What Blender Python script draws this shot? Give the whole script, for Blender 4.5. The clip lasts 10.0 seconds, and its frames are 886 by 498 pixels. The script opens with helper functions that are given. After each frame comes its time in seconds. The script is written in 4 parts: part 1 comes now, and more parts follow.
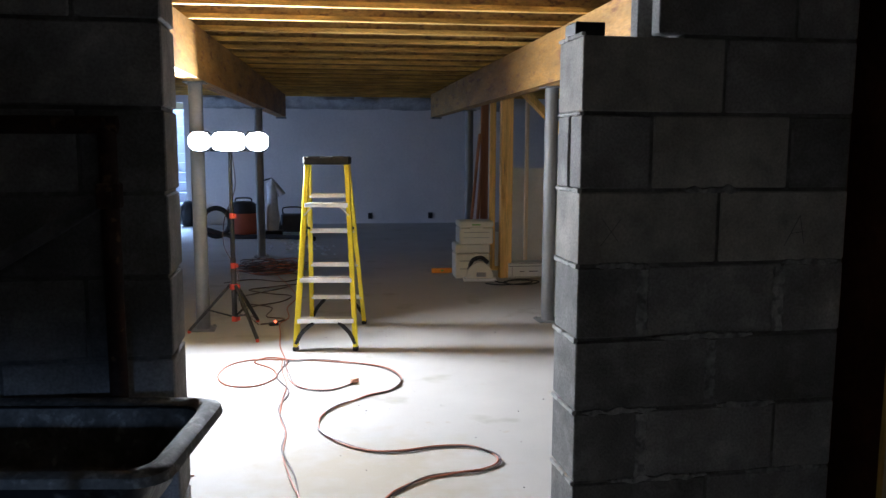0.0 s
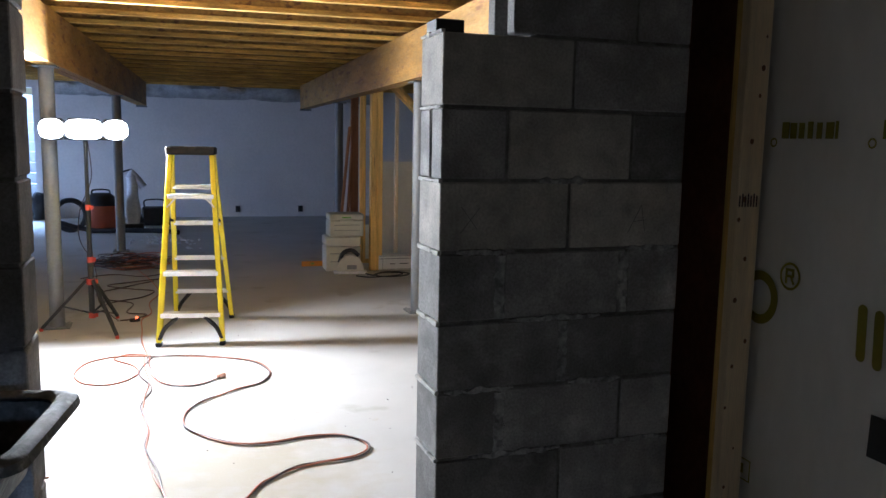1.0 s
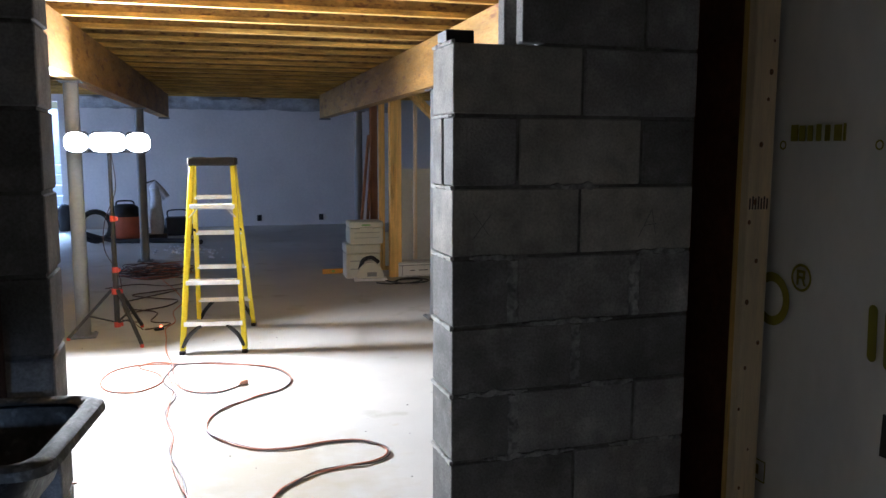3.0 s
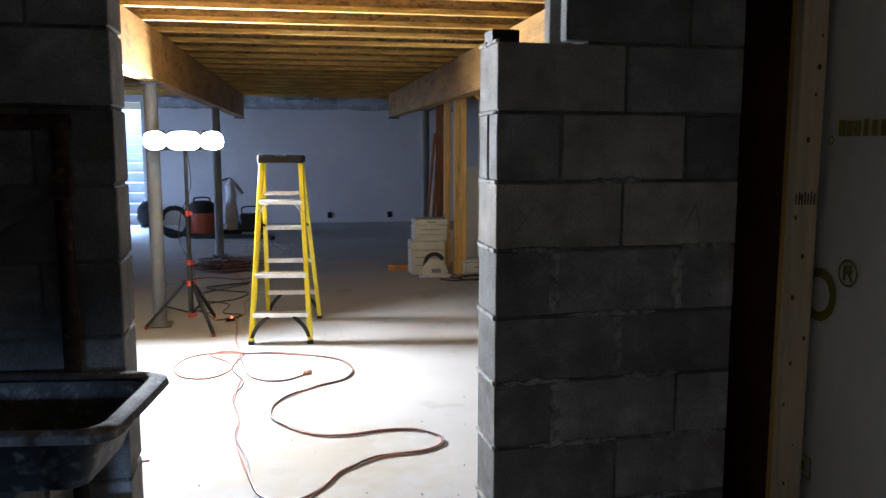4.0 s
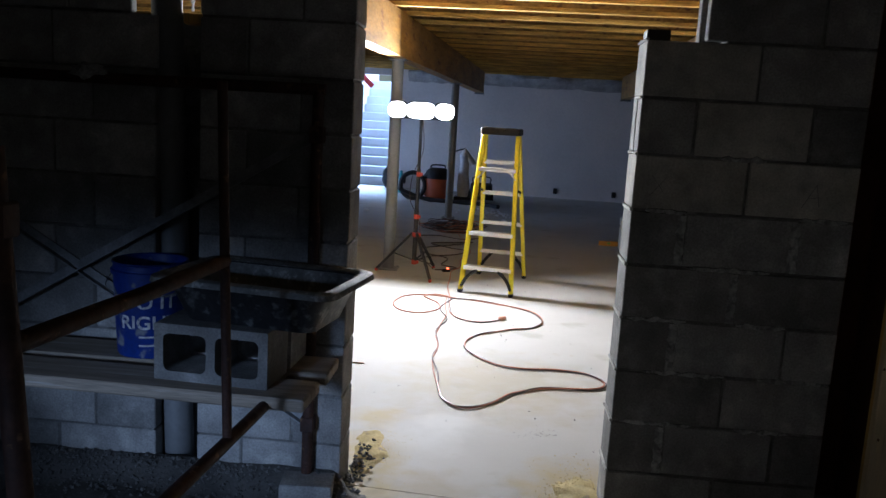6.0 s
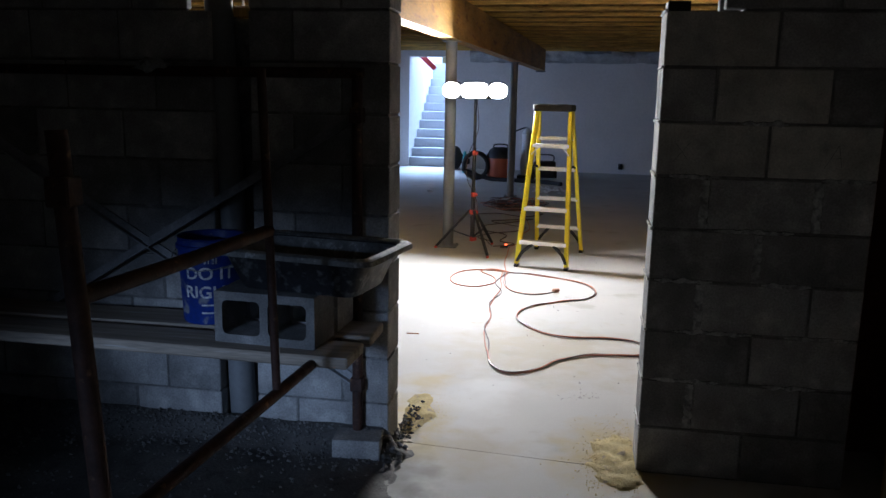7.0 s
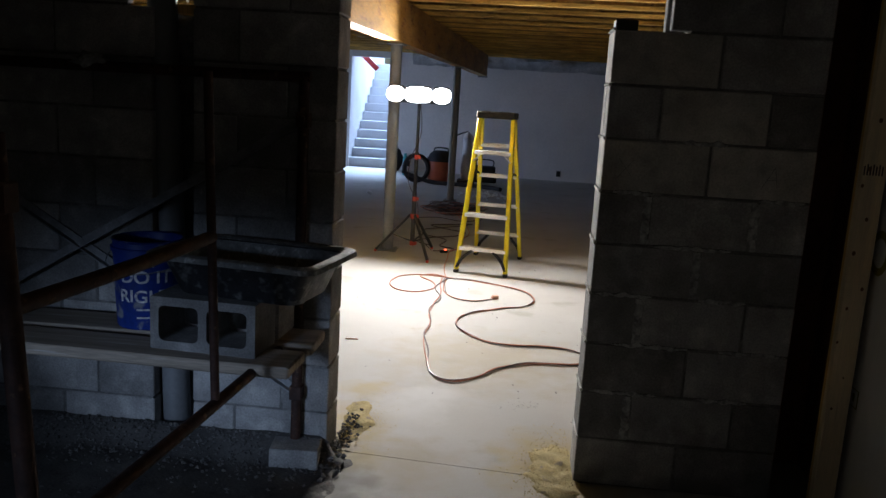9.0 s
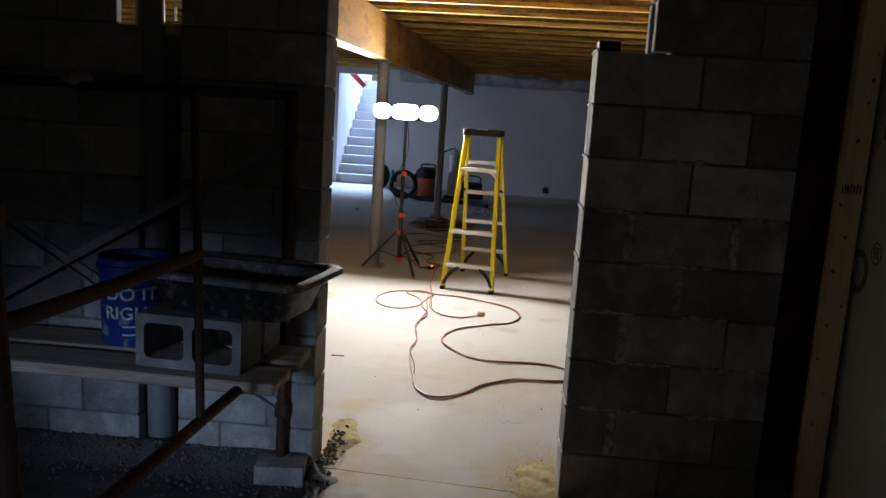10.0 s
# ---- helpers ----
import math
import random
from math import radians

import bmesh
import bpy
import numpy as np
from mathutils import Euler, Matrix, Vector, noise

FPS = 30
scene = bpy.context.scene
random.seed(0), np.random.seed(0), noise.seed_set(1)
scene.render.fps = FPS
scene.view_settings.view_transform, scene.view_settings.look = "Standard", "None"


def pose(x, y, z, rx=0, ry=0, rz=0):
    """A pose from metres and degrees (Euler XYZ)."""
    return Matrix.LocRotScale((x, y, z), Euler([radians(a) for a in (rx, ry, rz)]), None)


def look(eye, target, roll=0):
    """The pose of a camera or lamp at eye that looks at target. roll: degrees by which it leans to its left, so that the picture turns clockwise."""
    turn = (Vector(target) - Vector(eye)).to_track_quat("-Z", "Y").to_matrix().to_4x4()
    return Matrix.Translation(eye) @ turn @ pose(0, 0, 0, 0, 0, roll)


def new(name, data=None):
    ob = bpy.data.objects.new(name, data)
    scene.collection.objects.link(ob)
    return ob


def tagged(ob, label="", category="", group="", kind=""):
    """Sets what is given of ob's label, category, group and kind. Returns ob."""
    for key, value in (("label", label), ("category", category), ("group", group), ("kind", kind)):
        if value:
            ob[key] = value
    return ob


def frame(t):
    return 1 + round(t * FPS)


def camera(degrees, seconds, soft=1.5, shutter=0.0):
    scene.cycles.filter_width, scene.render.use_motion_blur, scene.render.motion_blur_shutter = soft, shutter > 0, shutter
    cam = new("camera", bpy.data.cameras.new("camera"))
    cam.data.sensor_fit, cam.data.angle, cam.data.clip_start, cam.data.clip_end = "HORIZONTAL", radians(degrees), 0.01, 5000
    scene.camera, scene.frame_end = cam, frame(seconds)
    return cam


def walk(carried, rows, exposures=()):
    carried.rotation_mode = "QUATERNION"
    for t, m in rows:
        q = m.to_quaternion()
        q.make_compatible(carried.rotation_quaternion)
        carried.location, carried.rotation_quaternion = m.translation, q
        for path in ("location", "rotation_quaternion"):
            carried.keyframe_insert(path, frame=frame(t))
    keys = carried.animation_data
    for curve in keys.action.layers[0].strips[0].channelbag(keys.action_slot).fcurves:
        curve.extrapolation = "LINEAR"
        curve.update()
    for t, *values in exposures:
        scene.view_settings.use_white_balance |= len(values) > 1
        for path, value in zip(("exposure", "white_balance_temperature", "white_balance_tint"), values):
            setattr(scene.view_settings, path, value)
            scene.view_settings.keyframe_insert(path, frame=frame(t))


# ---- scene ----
cam = camera(58.2, 10.0)
PATH = [
    (0, (-0.725, -2.011, 1.538), (-0.378, -0.058, 1.282), 0.2),
    (0.5, (-0.76, -2.053, 1.527), (-0.268, -0.136, 1.239), 1.4),
    (1, (-0.721, -2.083, 1.529), (-0.065, -0.213, 1.262), 1.1),
    (1.5, (-0.7, -2.12, 1.521), (0.033, -0.278, 1.252), 1.0),
    (2, (-0.699, -2.12, 1.519), (0.041, -0.282, 1.246), 1.2),
    (2.5, (-0.708, -2.118, 1.526), (-0.013, -0.264, 1.244), 1.8),
    (2.7, (-0.717, -2.123, 1.538), (-0.080, -0.243, 1.288), 0.4),
    (3.8, (-0.680, -2.203, 1.520), (-0.152, -0.291, 1.262), 1.1),
    (4, (-0.665, -2.243, 1.525), (-0.23, -0.308, 1.27), 0.1),
    (4.5, (-0.572, -2.399, 1.512), (-0.54, -0.418, 1.234), -0.1),
    (5, (-0.57, -2.55, 1.501), (-0.783, -0.588, 1.18), 0.4),
    (5.5, (-0.554, -2.766, 1.511), (-0.658, -0.793, 1.201), 1.8),
    (5.7, (-0.538, -2.839, 1.510), (-0.628, -0.865, 1.198), 2.8),
    (6.8, (-0.300, -3.141, 1.489), (-0.627, -1.202, 1.121), 2.4),
    (7, (-0.305, -3.135, 1.495), (-0.623, -1.196, 1.122), 1.1),
    (7.5, (-0.346, -3.13, 1.504), (-0.667, -1.189, 1.143), 1.2),
    (8, (-0.352, -3.12, 1.504), (-0.621, -1.175, 1.124), 2.1),
    (8.5, (-0.339, -3.105, 1.51), (-0.486, -1.146, 1.135), 2.6),
    (9, (-0.342, -3.12, 1.525), (-0.502, -1.16, 1.16), 3.4),
    (9.5, (-0.335, -3.133, 1.527), (-0.47, -1.169, 1.178), 3.8),
    (10, (-0.334, -3.142, 1.535), (-0.465, -1.172, 1.211), 3.6),
]
walk(cam, [(t, look(eye, target, roll)) for t, eye, target, roll in PATH],
     exposures=[(0, -0.28, 5500, 10), (0.5, -0.03, 5500, 10), (1.0, 0.2, 5500, 10), (2.7, 0.26, 5500, 10), (3.8, 0.2, 5500, 10), (4.5, -0.12, 5600, 10),
                (5.5, -0.40, 5650, 10), (7.0, -0.58, 5750, 10), (8.5, -0.72, 6100, 10), (10, -0.88, 6450, 10)])

# ---- light ----
world = bpy.data.worlds.new("sky")
scene.world = world
world.use_nodes = True
sky = world.node_tree.nodes.new("ShaderNodeTexSky")
sky.sky_type, sky.sun_disc = "NISHITA", False
sky.sun_elevation, sky.sun_rotation = radians(38), radians(120)
world.node_tree.links.new(sky.outputs[0], world.node_tree.nodes["Background"].inputs[0])
world.node_tree.nodes["Background"].inputs[1].default_value = 0.06


def area(name, m, sx, sy, energy, color, spread=180):
    d = bpy.data.lights.new(name, "AREA")
    d.shape, d.size, d.size_y, d.energy, d.color, d.spread = "RECTANGLE", sx, sy, energy, color, radians(spread)
    o = new(name, d)
    o.matrix_world = m
    return o


LAMP = (-1.29, 4.60, 1.57)
for dx, turn, watts in ((-0.222, -18, 140), (0.0, 0, 150), (0.222, 40, 135)):
    area("work_light_beam", look((LAMP[0] + dx, LAMP[1] - 0.075, LAMP[2]),
         (LAMP[0] + dx + math.sin(radians(turn)) * 2, LAMP[1] - 0.075 - math.cos(radians(turn)) * 2, LAMP[2])), 0.17, 0.11, watts, (1.0, 0.965, 0.92), 165)
# daylight over the outside stair, in the window of the dark room and in the window of the far room
area("stair_daylight", look((-3.45, 18.6, 6.6), (-3.40, 14.6, 0.4)), 2.2, 2.6, 2600, (0.46, 0.65, 1.0), 120)
area("low_daylight", look((-2.75, -5.25, 1.40), (-1.50, 0.0, 0.32)), 1.2, 0.6, 1.75, (0.52, 0.69, 1.0), 12)
area("west_daylight", look((-6.55, 11.6, 1.5), (-2.3, 11.6, 0.0)), 2.8, 1.2, 72, (0.50, 0.65, 1.0), 110)

# ---- materials ----


def mat(name, col, rough=0.8, var=0.2, scale=6.0, grain=60.0, bump=0.15, metal=0.0, rand=0.0, stretch=(1, 1, 1), stain=None, stain_at=0.62, soft=0.08, spec=0.5, dist=0.004):
    m = bpy.data.materials.new(name)
    m.use_nodes = True
    n, l = m.node_tree.nodes, m.node_tree.links
    b = n["Principled BSDF"]
    b.inputs["Roughness"].default_value, b.inputs["Metallic"].default_value = rough, metal
    b.inputs["Specular IOR Level"].default_value = spec
    tc, mp = n.new("ShaderNodeTexCoord"), n.new("ShaderNodeMapping")
    mp.inputs["Scale"].default_value = stretch
    if rand:  # every piece gets its own stretch of the pattern
        where, shift = n.new("ShaderNodeObjectInfo"), n.new("ShaderNodeVectorMath")
        l.new(tc.outputs["Object"], shift.inputs[0]), l.new(where.outputs["Location"], shift.inputs[1])
        l.new(shift.outputs[0], mp.inputs[0])
    else:
        l.new(tc.outputs["Object"], mp.inputs[0])

    def nz(s, detail=5):
        t = n.new("ShaderNodeTexNoise")
        t.inputs["Scale"].default_value, t.inputs["Detail"].default_value = s, detail
        l.new(mp.outputs[0], t.inputs["Vector"])
        return t.outputs[0]

    def ramp(src, lo, hi, a=0.3, z=0.7):
        r = n.new("ShaderNodeMapRange")
        r.inputs[1].default_value, r.inputs[2].default_value, r.inputs[3].default_value, r.inputs[4].default_value = a, z, lo, hi
        l.new(src, r.inputs[0])
        return r.outputs[0]

    def mul(a, bb):
        t = n.new("ShaderNodeMath")
        t.operation = "MULTIPLY"
        l.new(a, t.inputs[0]), l.new(bb, t.inputs[1])
        return t.outputs[0]

    f = mul(ramp(nz(scale), 1 - var, 1 + var), ramp(nz(grain, 3), 1 - var * 0.6, 1 + var * 0.6))
    if rand:
        oi = n.new("ShaderNodeObjectInfo")
        f = mul(f, ramp(oi.outputs["Random"], 1 - rand, 1 + rand, 0, 1))
    hsv = n.new("ShaderNodeVectorMath")
    hsv.operation = "SCALE"
    base = n.new("ShaderNodeRGB")
    base.outputs[0].default_value = (*col, 1)
    src = base.outputs[0]
    if stain:
        mx = n.new("ShaderNodeMix")
        mx.data_type = "RGBA"
        l.new(ramp(nz(scale * 2.3, 6), 0, 1, stain_at, stain_at + soft), mx.inputs[0])
        l.new(src, mx.inputs[6])
        mx.inputs[7].default_value = (*stain, 1)
        src = mx.outputs[2]
    l.new(src, hsv.inputs[0])
    l.new(f, hsv.inputs["Scale"])
    l.new(hsv.outputs[0], b.inputs["Base Color"])
    l.new(ramp(nz(grain * 0.4), max(rough - 0.12, 0.05), min(rough + 0.1, 1)), b.inputs["Roughness"])
    if bump:
        bp = n.new("ShaderNodeBump")
        bp.inputs["Strength"].default_value, bp.inputs["Distance"].default_value = bump, dist
        l.new(nz(grain, 6), bp.inputs["Height"])
        l.new(bp.outputs[0], b.inputs["Normal"])
    return m


def glow(name, col, strength):
    m = bpy.data.materials.new(name)
    m.use_nodes = True
    b = m.node_tree.nodes["Principled BSDF"]
    b.inputs["Emission Color"].default_value, b.inputs["Emission Strength"].default_value = (*col, 1), strength
    return m


SLAB = mat("concrete_slab", (0.48, 0.465, 0.435), 0.78, 0.10, 1.1, 220, 0.01, spec=0.32, stain=(0.40, 0.38, 0.33), stain_at=0.60, dist=0.001)
CMU_PALE = mat("pale_concrete_block", (0.46, 0.44, 0.395), 0.93, 0.26, 6, 130, 0.7, rand=0.10, stain=(0.30, 0.285, 0.26), stain_at=0.48, soft=0.3, dist=0.003)
CMU = mat("concrete_block", (0.27, 0.264, 0.257), 0.93, 0.34, 5.5, 130, 0.7, rand=0.34, stain=(0.43, 0.42, 0.40), stain_at=0.50, soft=0.30, dist=0.003)
PENCIL = mat("pencil_line", (0.19, 0.19, 0.19), 0.9, 0.2)
MORTAR = mat("mortar", (0.15, 0.147, 0.142), 0.95, 0.35, 9, 90, 0.8, stain=(0.24, 0.235, 0.225), stain_at=0.52, soft=0.15)
SMEAR = mat("mortar_smear", (0.40, 0.40, 0.39), 0.95, 0.4, 14, 90, 0.6, stain=(0.24, 0.24, 0.24), stain_at=0.5)
JOIST = mat("joist_lumber", (0.56, 0.34, 0.075), 0.7, 0.45, 3, 30, 0.2, rand=0.20, stretch=(0.9, 9, 9), stain=(0.27, 0.13, 0.04), stain_at=0.58, soft=0.2)
JOINTW = mat("pale_mortar", (0.60, 0.60, 0.58), 0.95, 0.2, 12, 90, 0.5)
KNOT = mat("wood_knot", (0.22, 0.10, 0.04), 0.7, 0.2)
PALEW = mat("pale_knotty_wood", (0.90, 0.72, 0.46), 0.7, 0.14, 3, 30, 0.2, stretch=(9, 9, 0.5), stain=(0.55, 0.36, 0.18), stain_at=0.70)
STUD = mat("stud_lumber", (0.78, 0.49, 0.14), 0.7, 0.2, 3, 30, 0.2, rand=0.12, stretch=(9, 9, 0.5), stain=(0.33, 0.17, 0.06), stain_at=0.60, soft=0.15)
REDW = mat("reddish_board", (0.30, 0.125, 0.05), 0.75, 0.25, 3, 30, 0.2, rand=0.1, stretch=(9, 9, 0.5), stain=(0.16, 0.06, 0.03), stain_at=0.62)
OSB = mat("strand_board", (0.29, 0.175, 0.05), 0.8, 0.35, 14, 50, 0.4, stretch=(0.5, 1, 1), stain=(0.14, 0.07, 0.03), stain_at=0.56)
LVL = mat("laminated_beam", (0.39, 0.22, 0.06), 0.6, 0.3, 2.5, 26, 0.15, stretch=(8, 0.5, 3), stain=(0.25, 0.115, 0.05), stain_at=0.58)
# the shade between the joists is put into this panel's dark colour
DECK = mat("shaded_subfloor_panel", (0.075, 0.052, 0.03), 0.85, 0.25, 3, 50, 0.3)
STEEL = mat("grey_primed_steel", (0.19, 0.195, 0.20), 0.55, 0.12, 4, 50, 0.06, metal=0.1)
WALLW = mat("parged_wall", (0.68, 0.66, 0.655), 0.85, 0.08, 0.9, 25, 0.15)
# unseen near-room walls are this dark to hold down bounced light
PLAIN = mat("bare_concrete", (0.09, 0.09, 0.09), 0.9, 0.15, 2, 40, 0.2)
FOAM = mat("grey_insulation", (0.36, 0.36, 0.36), 0.9, 0.25, 5, 30, 0.4)
YELLOW = mat("yellow_fibreglass", (0.80, 0.66, 0.02), 0.38, 0.08, 4, 80, 0.05)
ALU = mat("aluminium", (0.78, 0.78, 0.77), 0.45, 0.08, 8, 60, 0.06, metal=0.25)
BLACK = mat("black_plastic", (0.028, 0.028, 0.03), 0.55, 0.2, 8, 60, 0.1, spec=0.25)
DARKCAP = mat("charcoal_plastic", (0.024, 0.023, 0.022), 0.7, 0.3, 14, 60, 0.15, stain=(0.06, 0.056, 0.052), stain_at=0.68, spec=0.12)
RED = mat("red_plastic", (0.62, 0.06, 0.03), 0.45, 0.1, 8, 60, 0.05)
ORANGE = mat("orange_cord_jacket", (0.42, 0.13, 0.06), 0.55, 0.15, 12, 60, 0.05)
CORDB = mat("dark_cord_jacket", (0.085, 0.05, 0.04), 0.5, 0.2, 12, 60, 0.05)
LENS = glow("lit_led_lens", (0.93, 0.96, 1.0), 30)
LED = glow("red_pilot_light", (1.0, 0.10, 0.03), 8)
MEMB = mat("white_membrane", (0.82, 0.81, 0.78), 0.55, 0.06, 2.2, 20, 0.25, stretch=(1, 1, 0.4))
OLIVE = mat("olive_print", (0.26, 0.235, 0.015), 0.6, 0.1, 8, 60, 0)
TAPE = mat("black_tape", (0.012, 0.012, 0.014), 0.5, 0.1, 8, 60, 0.05)
BROWN = mat("dark_brown_board", (0.20, 0.085, 0.045), 0.9, 0.25, 3, 40, 0.2, spec=0.2)
PLANK = mat("weathered_plank", (0.32, 0.27, 0.215), 0.85, 0.3, 3, 24, 0.4, stretch=(0.5, 9, 9), stain=(0.42, 0.38, 0.33), stain_at=0.62)
RUST = mat("rusty_tube", (0.048, 0.022, 0.015), 0.75, 0.45, 14, 90, 0.3, metal=0.15, stain=(0.16, 0.09, 0.05), stain_at=0.62)
GALV = mat("galvanised_brace", (0.24, 0.24, 0.245), 0.6, 0.3, 12, 70, 0.1, metal=0.2)
TUB = mat("black_poly_tub", (0.022, 0.022, 0.024), 0.55, 0.3, 11, 70, 0.25, stain=(0.15, 0.15, 0.145), stain_at=0.54, soft=0.22, spec=0.2)
TUBRIM = mat("mortar_caked_rim", (0.20, 0.20, 0.19), 0.8, 0.4, 16, 80, 0.4, stain=(0.36, 0.36, 0.34), stain_at=0.58)
BLUE = mat("blue_bucket", (0.010, 0.034, 0.22), 0.5, 0.25, 7, 60, 0.05, stain=(0.20, 0.21, 0.25), stain_at=0.57)
WHITEP = mat("white_print", (0.55, 0.55, 0.56), 0.6, 0.3, 30, 60, 0.0, stain=(0.12, 0.15, 0.30), stain_at=0.58)
GRAVEL = mat("gravel", (0.14, 0.135, 0.13), 0.9, 0.35, 12, 70, 0.4)
DIRT = mat("dusty_ground", (0.095, 0.09, 0.085), 0.95, 0.35, 5, 90, 0.6, stain=(0.065, 0.06, 0.058), stain_at=0.58)
SAND = mat("yellow_sand", (0.50, 0.40, 0.17), 0.95, 0.22, 9, 120, 0.7, stain=(0.33, 0.27, 0.17), stain_at=0.6)
CREAM = mat("cream_plastic", (0.66, 0.64, 0.53), 0.5, 0.06, 5, 50, 0.04)
CARD = mat("white_carton", (0.72, 0.71, 0.68), 0.7, 0.06, 4, 40, 0.06)
DRYW = mat("drywall_sheet", (0.80, 0.76, 0.67), 0.8, 0.06, 2, 30, 0.08)
GREENP = mat("green_print", (0.18, 0.42, 0.08), 0.6, 0.1, 8, 60, 0)
VAC = mat("orange_red_tank", (0.42, 0.10, 0.045), 0.45, 0.12, 5, 60, 0.05)
CLOTH = mat("pale_dust_bag", (0.62, 0.62, 0.64), 0.9, 0.15, 5, 40, 0.3)
STAIR = mat("stair_concrete", (0.50, 0.51, 0.53), 0.88, 0.1, 2.5, 40, 0.2)
REDPAINT = mat("red_painted_rail", (0.55, 0.05, 0.05), 0.5, 0.1, 6, 50, 0.05)
TEAL = mat("teal_plastic", (0.03, 0.30, 0.30), 0.5, 0.1, 6, 50, 0.05)



def dusted(m, spots, col):
    """tan dust lying on a floor round a few spots (x, y, reach)"""
    n, l = m.node_tree.nodes, m.node_tree.links
    socket = n["Principled BSDF"].inputs["Base Color"]
    tc = n.new("ShaderNodeTexCoord")
    for x, y, reach in spots:
        d = n.new("ShaderNodeVectorMath")
        d.operation = "DISTANCE"
        d.inputs[1].default_value = (x, y, 0)
        l.new(tc.outputs["Object"], d.inputs[0])
        fall = n.new("ShaderNodeMapRange")
        fall.inputs[1].default_value, fall.inputs[2].default_value, fall.inputs[3].default_value, fall.inputs[4].default_value = reach * 0.25, reach, 1.0, -0.35
        l.new(d.outputs["Value"], fall.inputs[0])
        t = n.new("ShaderNodeTexNoise")
        t.inputs["Scale"].default_value, t.inputs["Detail"].default_value = 7, 7
        l.new(tc.outputs["Object"], t.inputs["Vector"])
        k = n.new("ShaderNodeMapRange")
        k.inputs[1].default_value, k.inputs[2].default_value, k.inputs[3].default_value, k.inputs[4].default_value = 0.3, 0.7, -0.4, 0.4
        l.new(t.outputs[0], k.inputs[0])
        add = n.new("ShaderNodeMath")
        add.use_clamp = True
        l.new(fall.outputs[0], add.inputs[0]), l.new(k.outputs[0], add.inputs[1])
        part_way = n.new("ShaderNodeMath")
        part_way.operation = "MULTIPLY"
        part_way.inputs[1].default_value = 0.75
        l.new(add.outputs[0], part_way.inputs[0])
        mx = n.new("ShaderNodeMix")
        mx.data_type = "RGBA"
        l.new(part_way.outputs[0], mx.inputs[0])
        l.new(socket.links[0].from_socket, mx.inputs[6])
        mx.inputs[7].default_value = (*col, 1)
        l.new(mx.outputs[2], socket)


def mottled(m, lo, hi):
    """lighter and darker grains within one heap"""
    n, l = m.node_tree.nodes, m.node_tree.links
    socket = n["Principled BSDF"].inputs["Base Color"]
    g = n.new("ShaderNodeNewGeometry")
    r = n.new("ShaderNodeMapRange")
    r.inputs[3].default_value, r.inputs[4].default_value = lo, hi
    l.new(g.outputs["Random Per Island"], r.inputs[0])
    v = n.new("ShaderNodeVectorMath")
    v.operation = "SCALE"
    l.new(socket.links[0].from_socket, v.inputs[0])
    l.new(r.outputs[0], v.inputs["Scale"])
    l.new(v.outputs[0], socket)


dusted(SLAB, ((-0.75, 0.05, 0.40), (-0.45, 1.5, 0.9)), (0.42, 0.36, 0.25))
dusted(SLAB, ((-0.06, 0.26, 0.40), (-0.08, 0.02, 0.42), (-1.00, 0.50, 0.32), (-0.97, 0.30, 0.26), (-0.96, 0.02, 0.24), (-1.02, 0.85, 0.22)), (0.47, 0.375, 0.18))
dusted(SLAB, ((-1.0, -0.20, 0.34), (-0.98, -0.55, 0.42), (-0.95, -0.95, 0.5)), (0.17, 0.16, 0.145))
dusted(SLAB, ((-0.80, 0.66, 0.34), (-0.66, 0.86, 0.22)), (0.60, 0.59, 0.57))
mottled(GRAVEL, 0.7, 1.25)
mottled(SAND, 0.8, 1.2)

# ---- building helpers ----


def part(name, bm, material, parent=None, label="", smooth=False):
    me = bpy.data.meshes.new(name)
    bm.to_mesh(me)
    bm.free()
    me.materials.append(material)
    if smooth:
        for p in me.polygons:
            p.use_smooth = True
        me.set_sharp_from_angle(angle=radians(42))
    ob = new(name, me)
    ob.parent = parent
    if label:
        tagged(ob, label)
    return ob


def thing(name, label, category, group="", m=None):
    e = new(name)
    e.empty_display_size = 0.1
    if m is not None:
        e.matrix_basis = m
    return tagged(e, label, category, group)


def bx(bm, lo, hi, m=None, bev=0.0):
    """A box between two corners, with bevelled edges."""
    c = [(a + b) / 2 for a, b in zip(lo, hi)]
    s = [abs(b - a) for a, b in zip(lo, hi)]
    g = bmesh.ops.create_cube(bm, size=1, matrix=Matrix.Translation(c) @ Matrix.Diagonal((*s, 1)))
    if bev:
        es = list({e for v in g["verts"] for e in v.link_edges})
        r = bmesh.ops.bevel(bm, geom=es, offset=bev, segments=1, affect="EDGES")
        vs = list({v for f in r["faces"] for v in f.verts} | {v for v in g["verts"] if v.is_valid})
    else:
        vs = g["verts"]
    if m is not None:
        bmesh.ops.transform(bm, matrix=m, verts=vs)
    return bm


def box(lo, hi, m=None, bev=0.0):
    return bx(bmesh.new(), lo, hi, m, bev)


def bar(bm, p, q, w, h, up=(0, 0, 1), bev=0.0):
    """A rectangular member from p to q."""
    p, q = Vector(p), Vector(q)
    d = (q - p)
    y = d.normalized()
    x = y.cross(Vector(up)).normalized()
    z = x.cross(y)
    m = Matrix((x, y, z)).transposed().to_4x4()
    m.translation = (p + q) / 2
    return bx(bm, (-w / 2, -d.length / 2, -h / 2), (w / 2, d.length / 2, h / 2), m, bev)


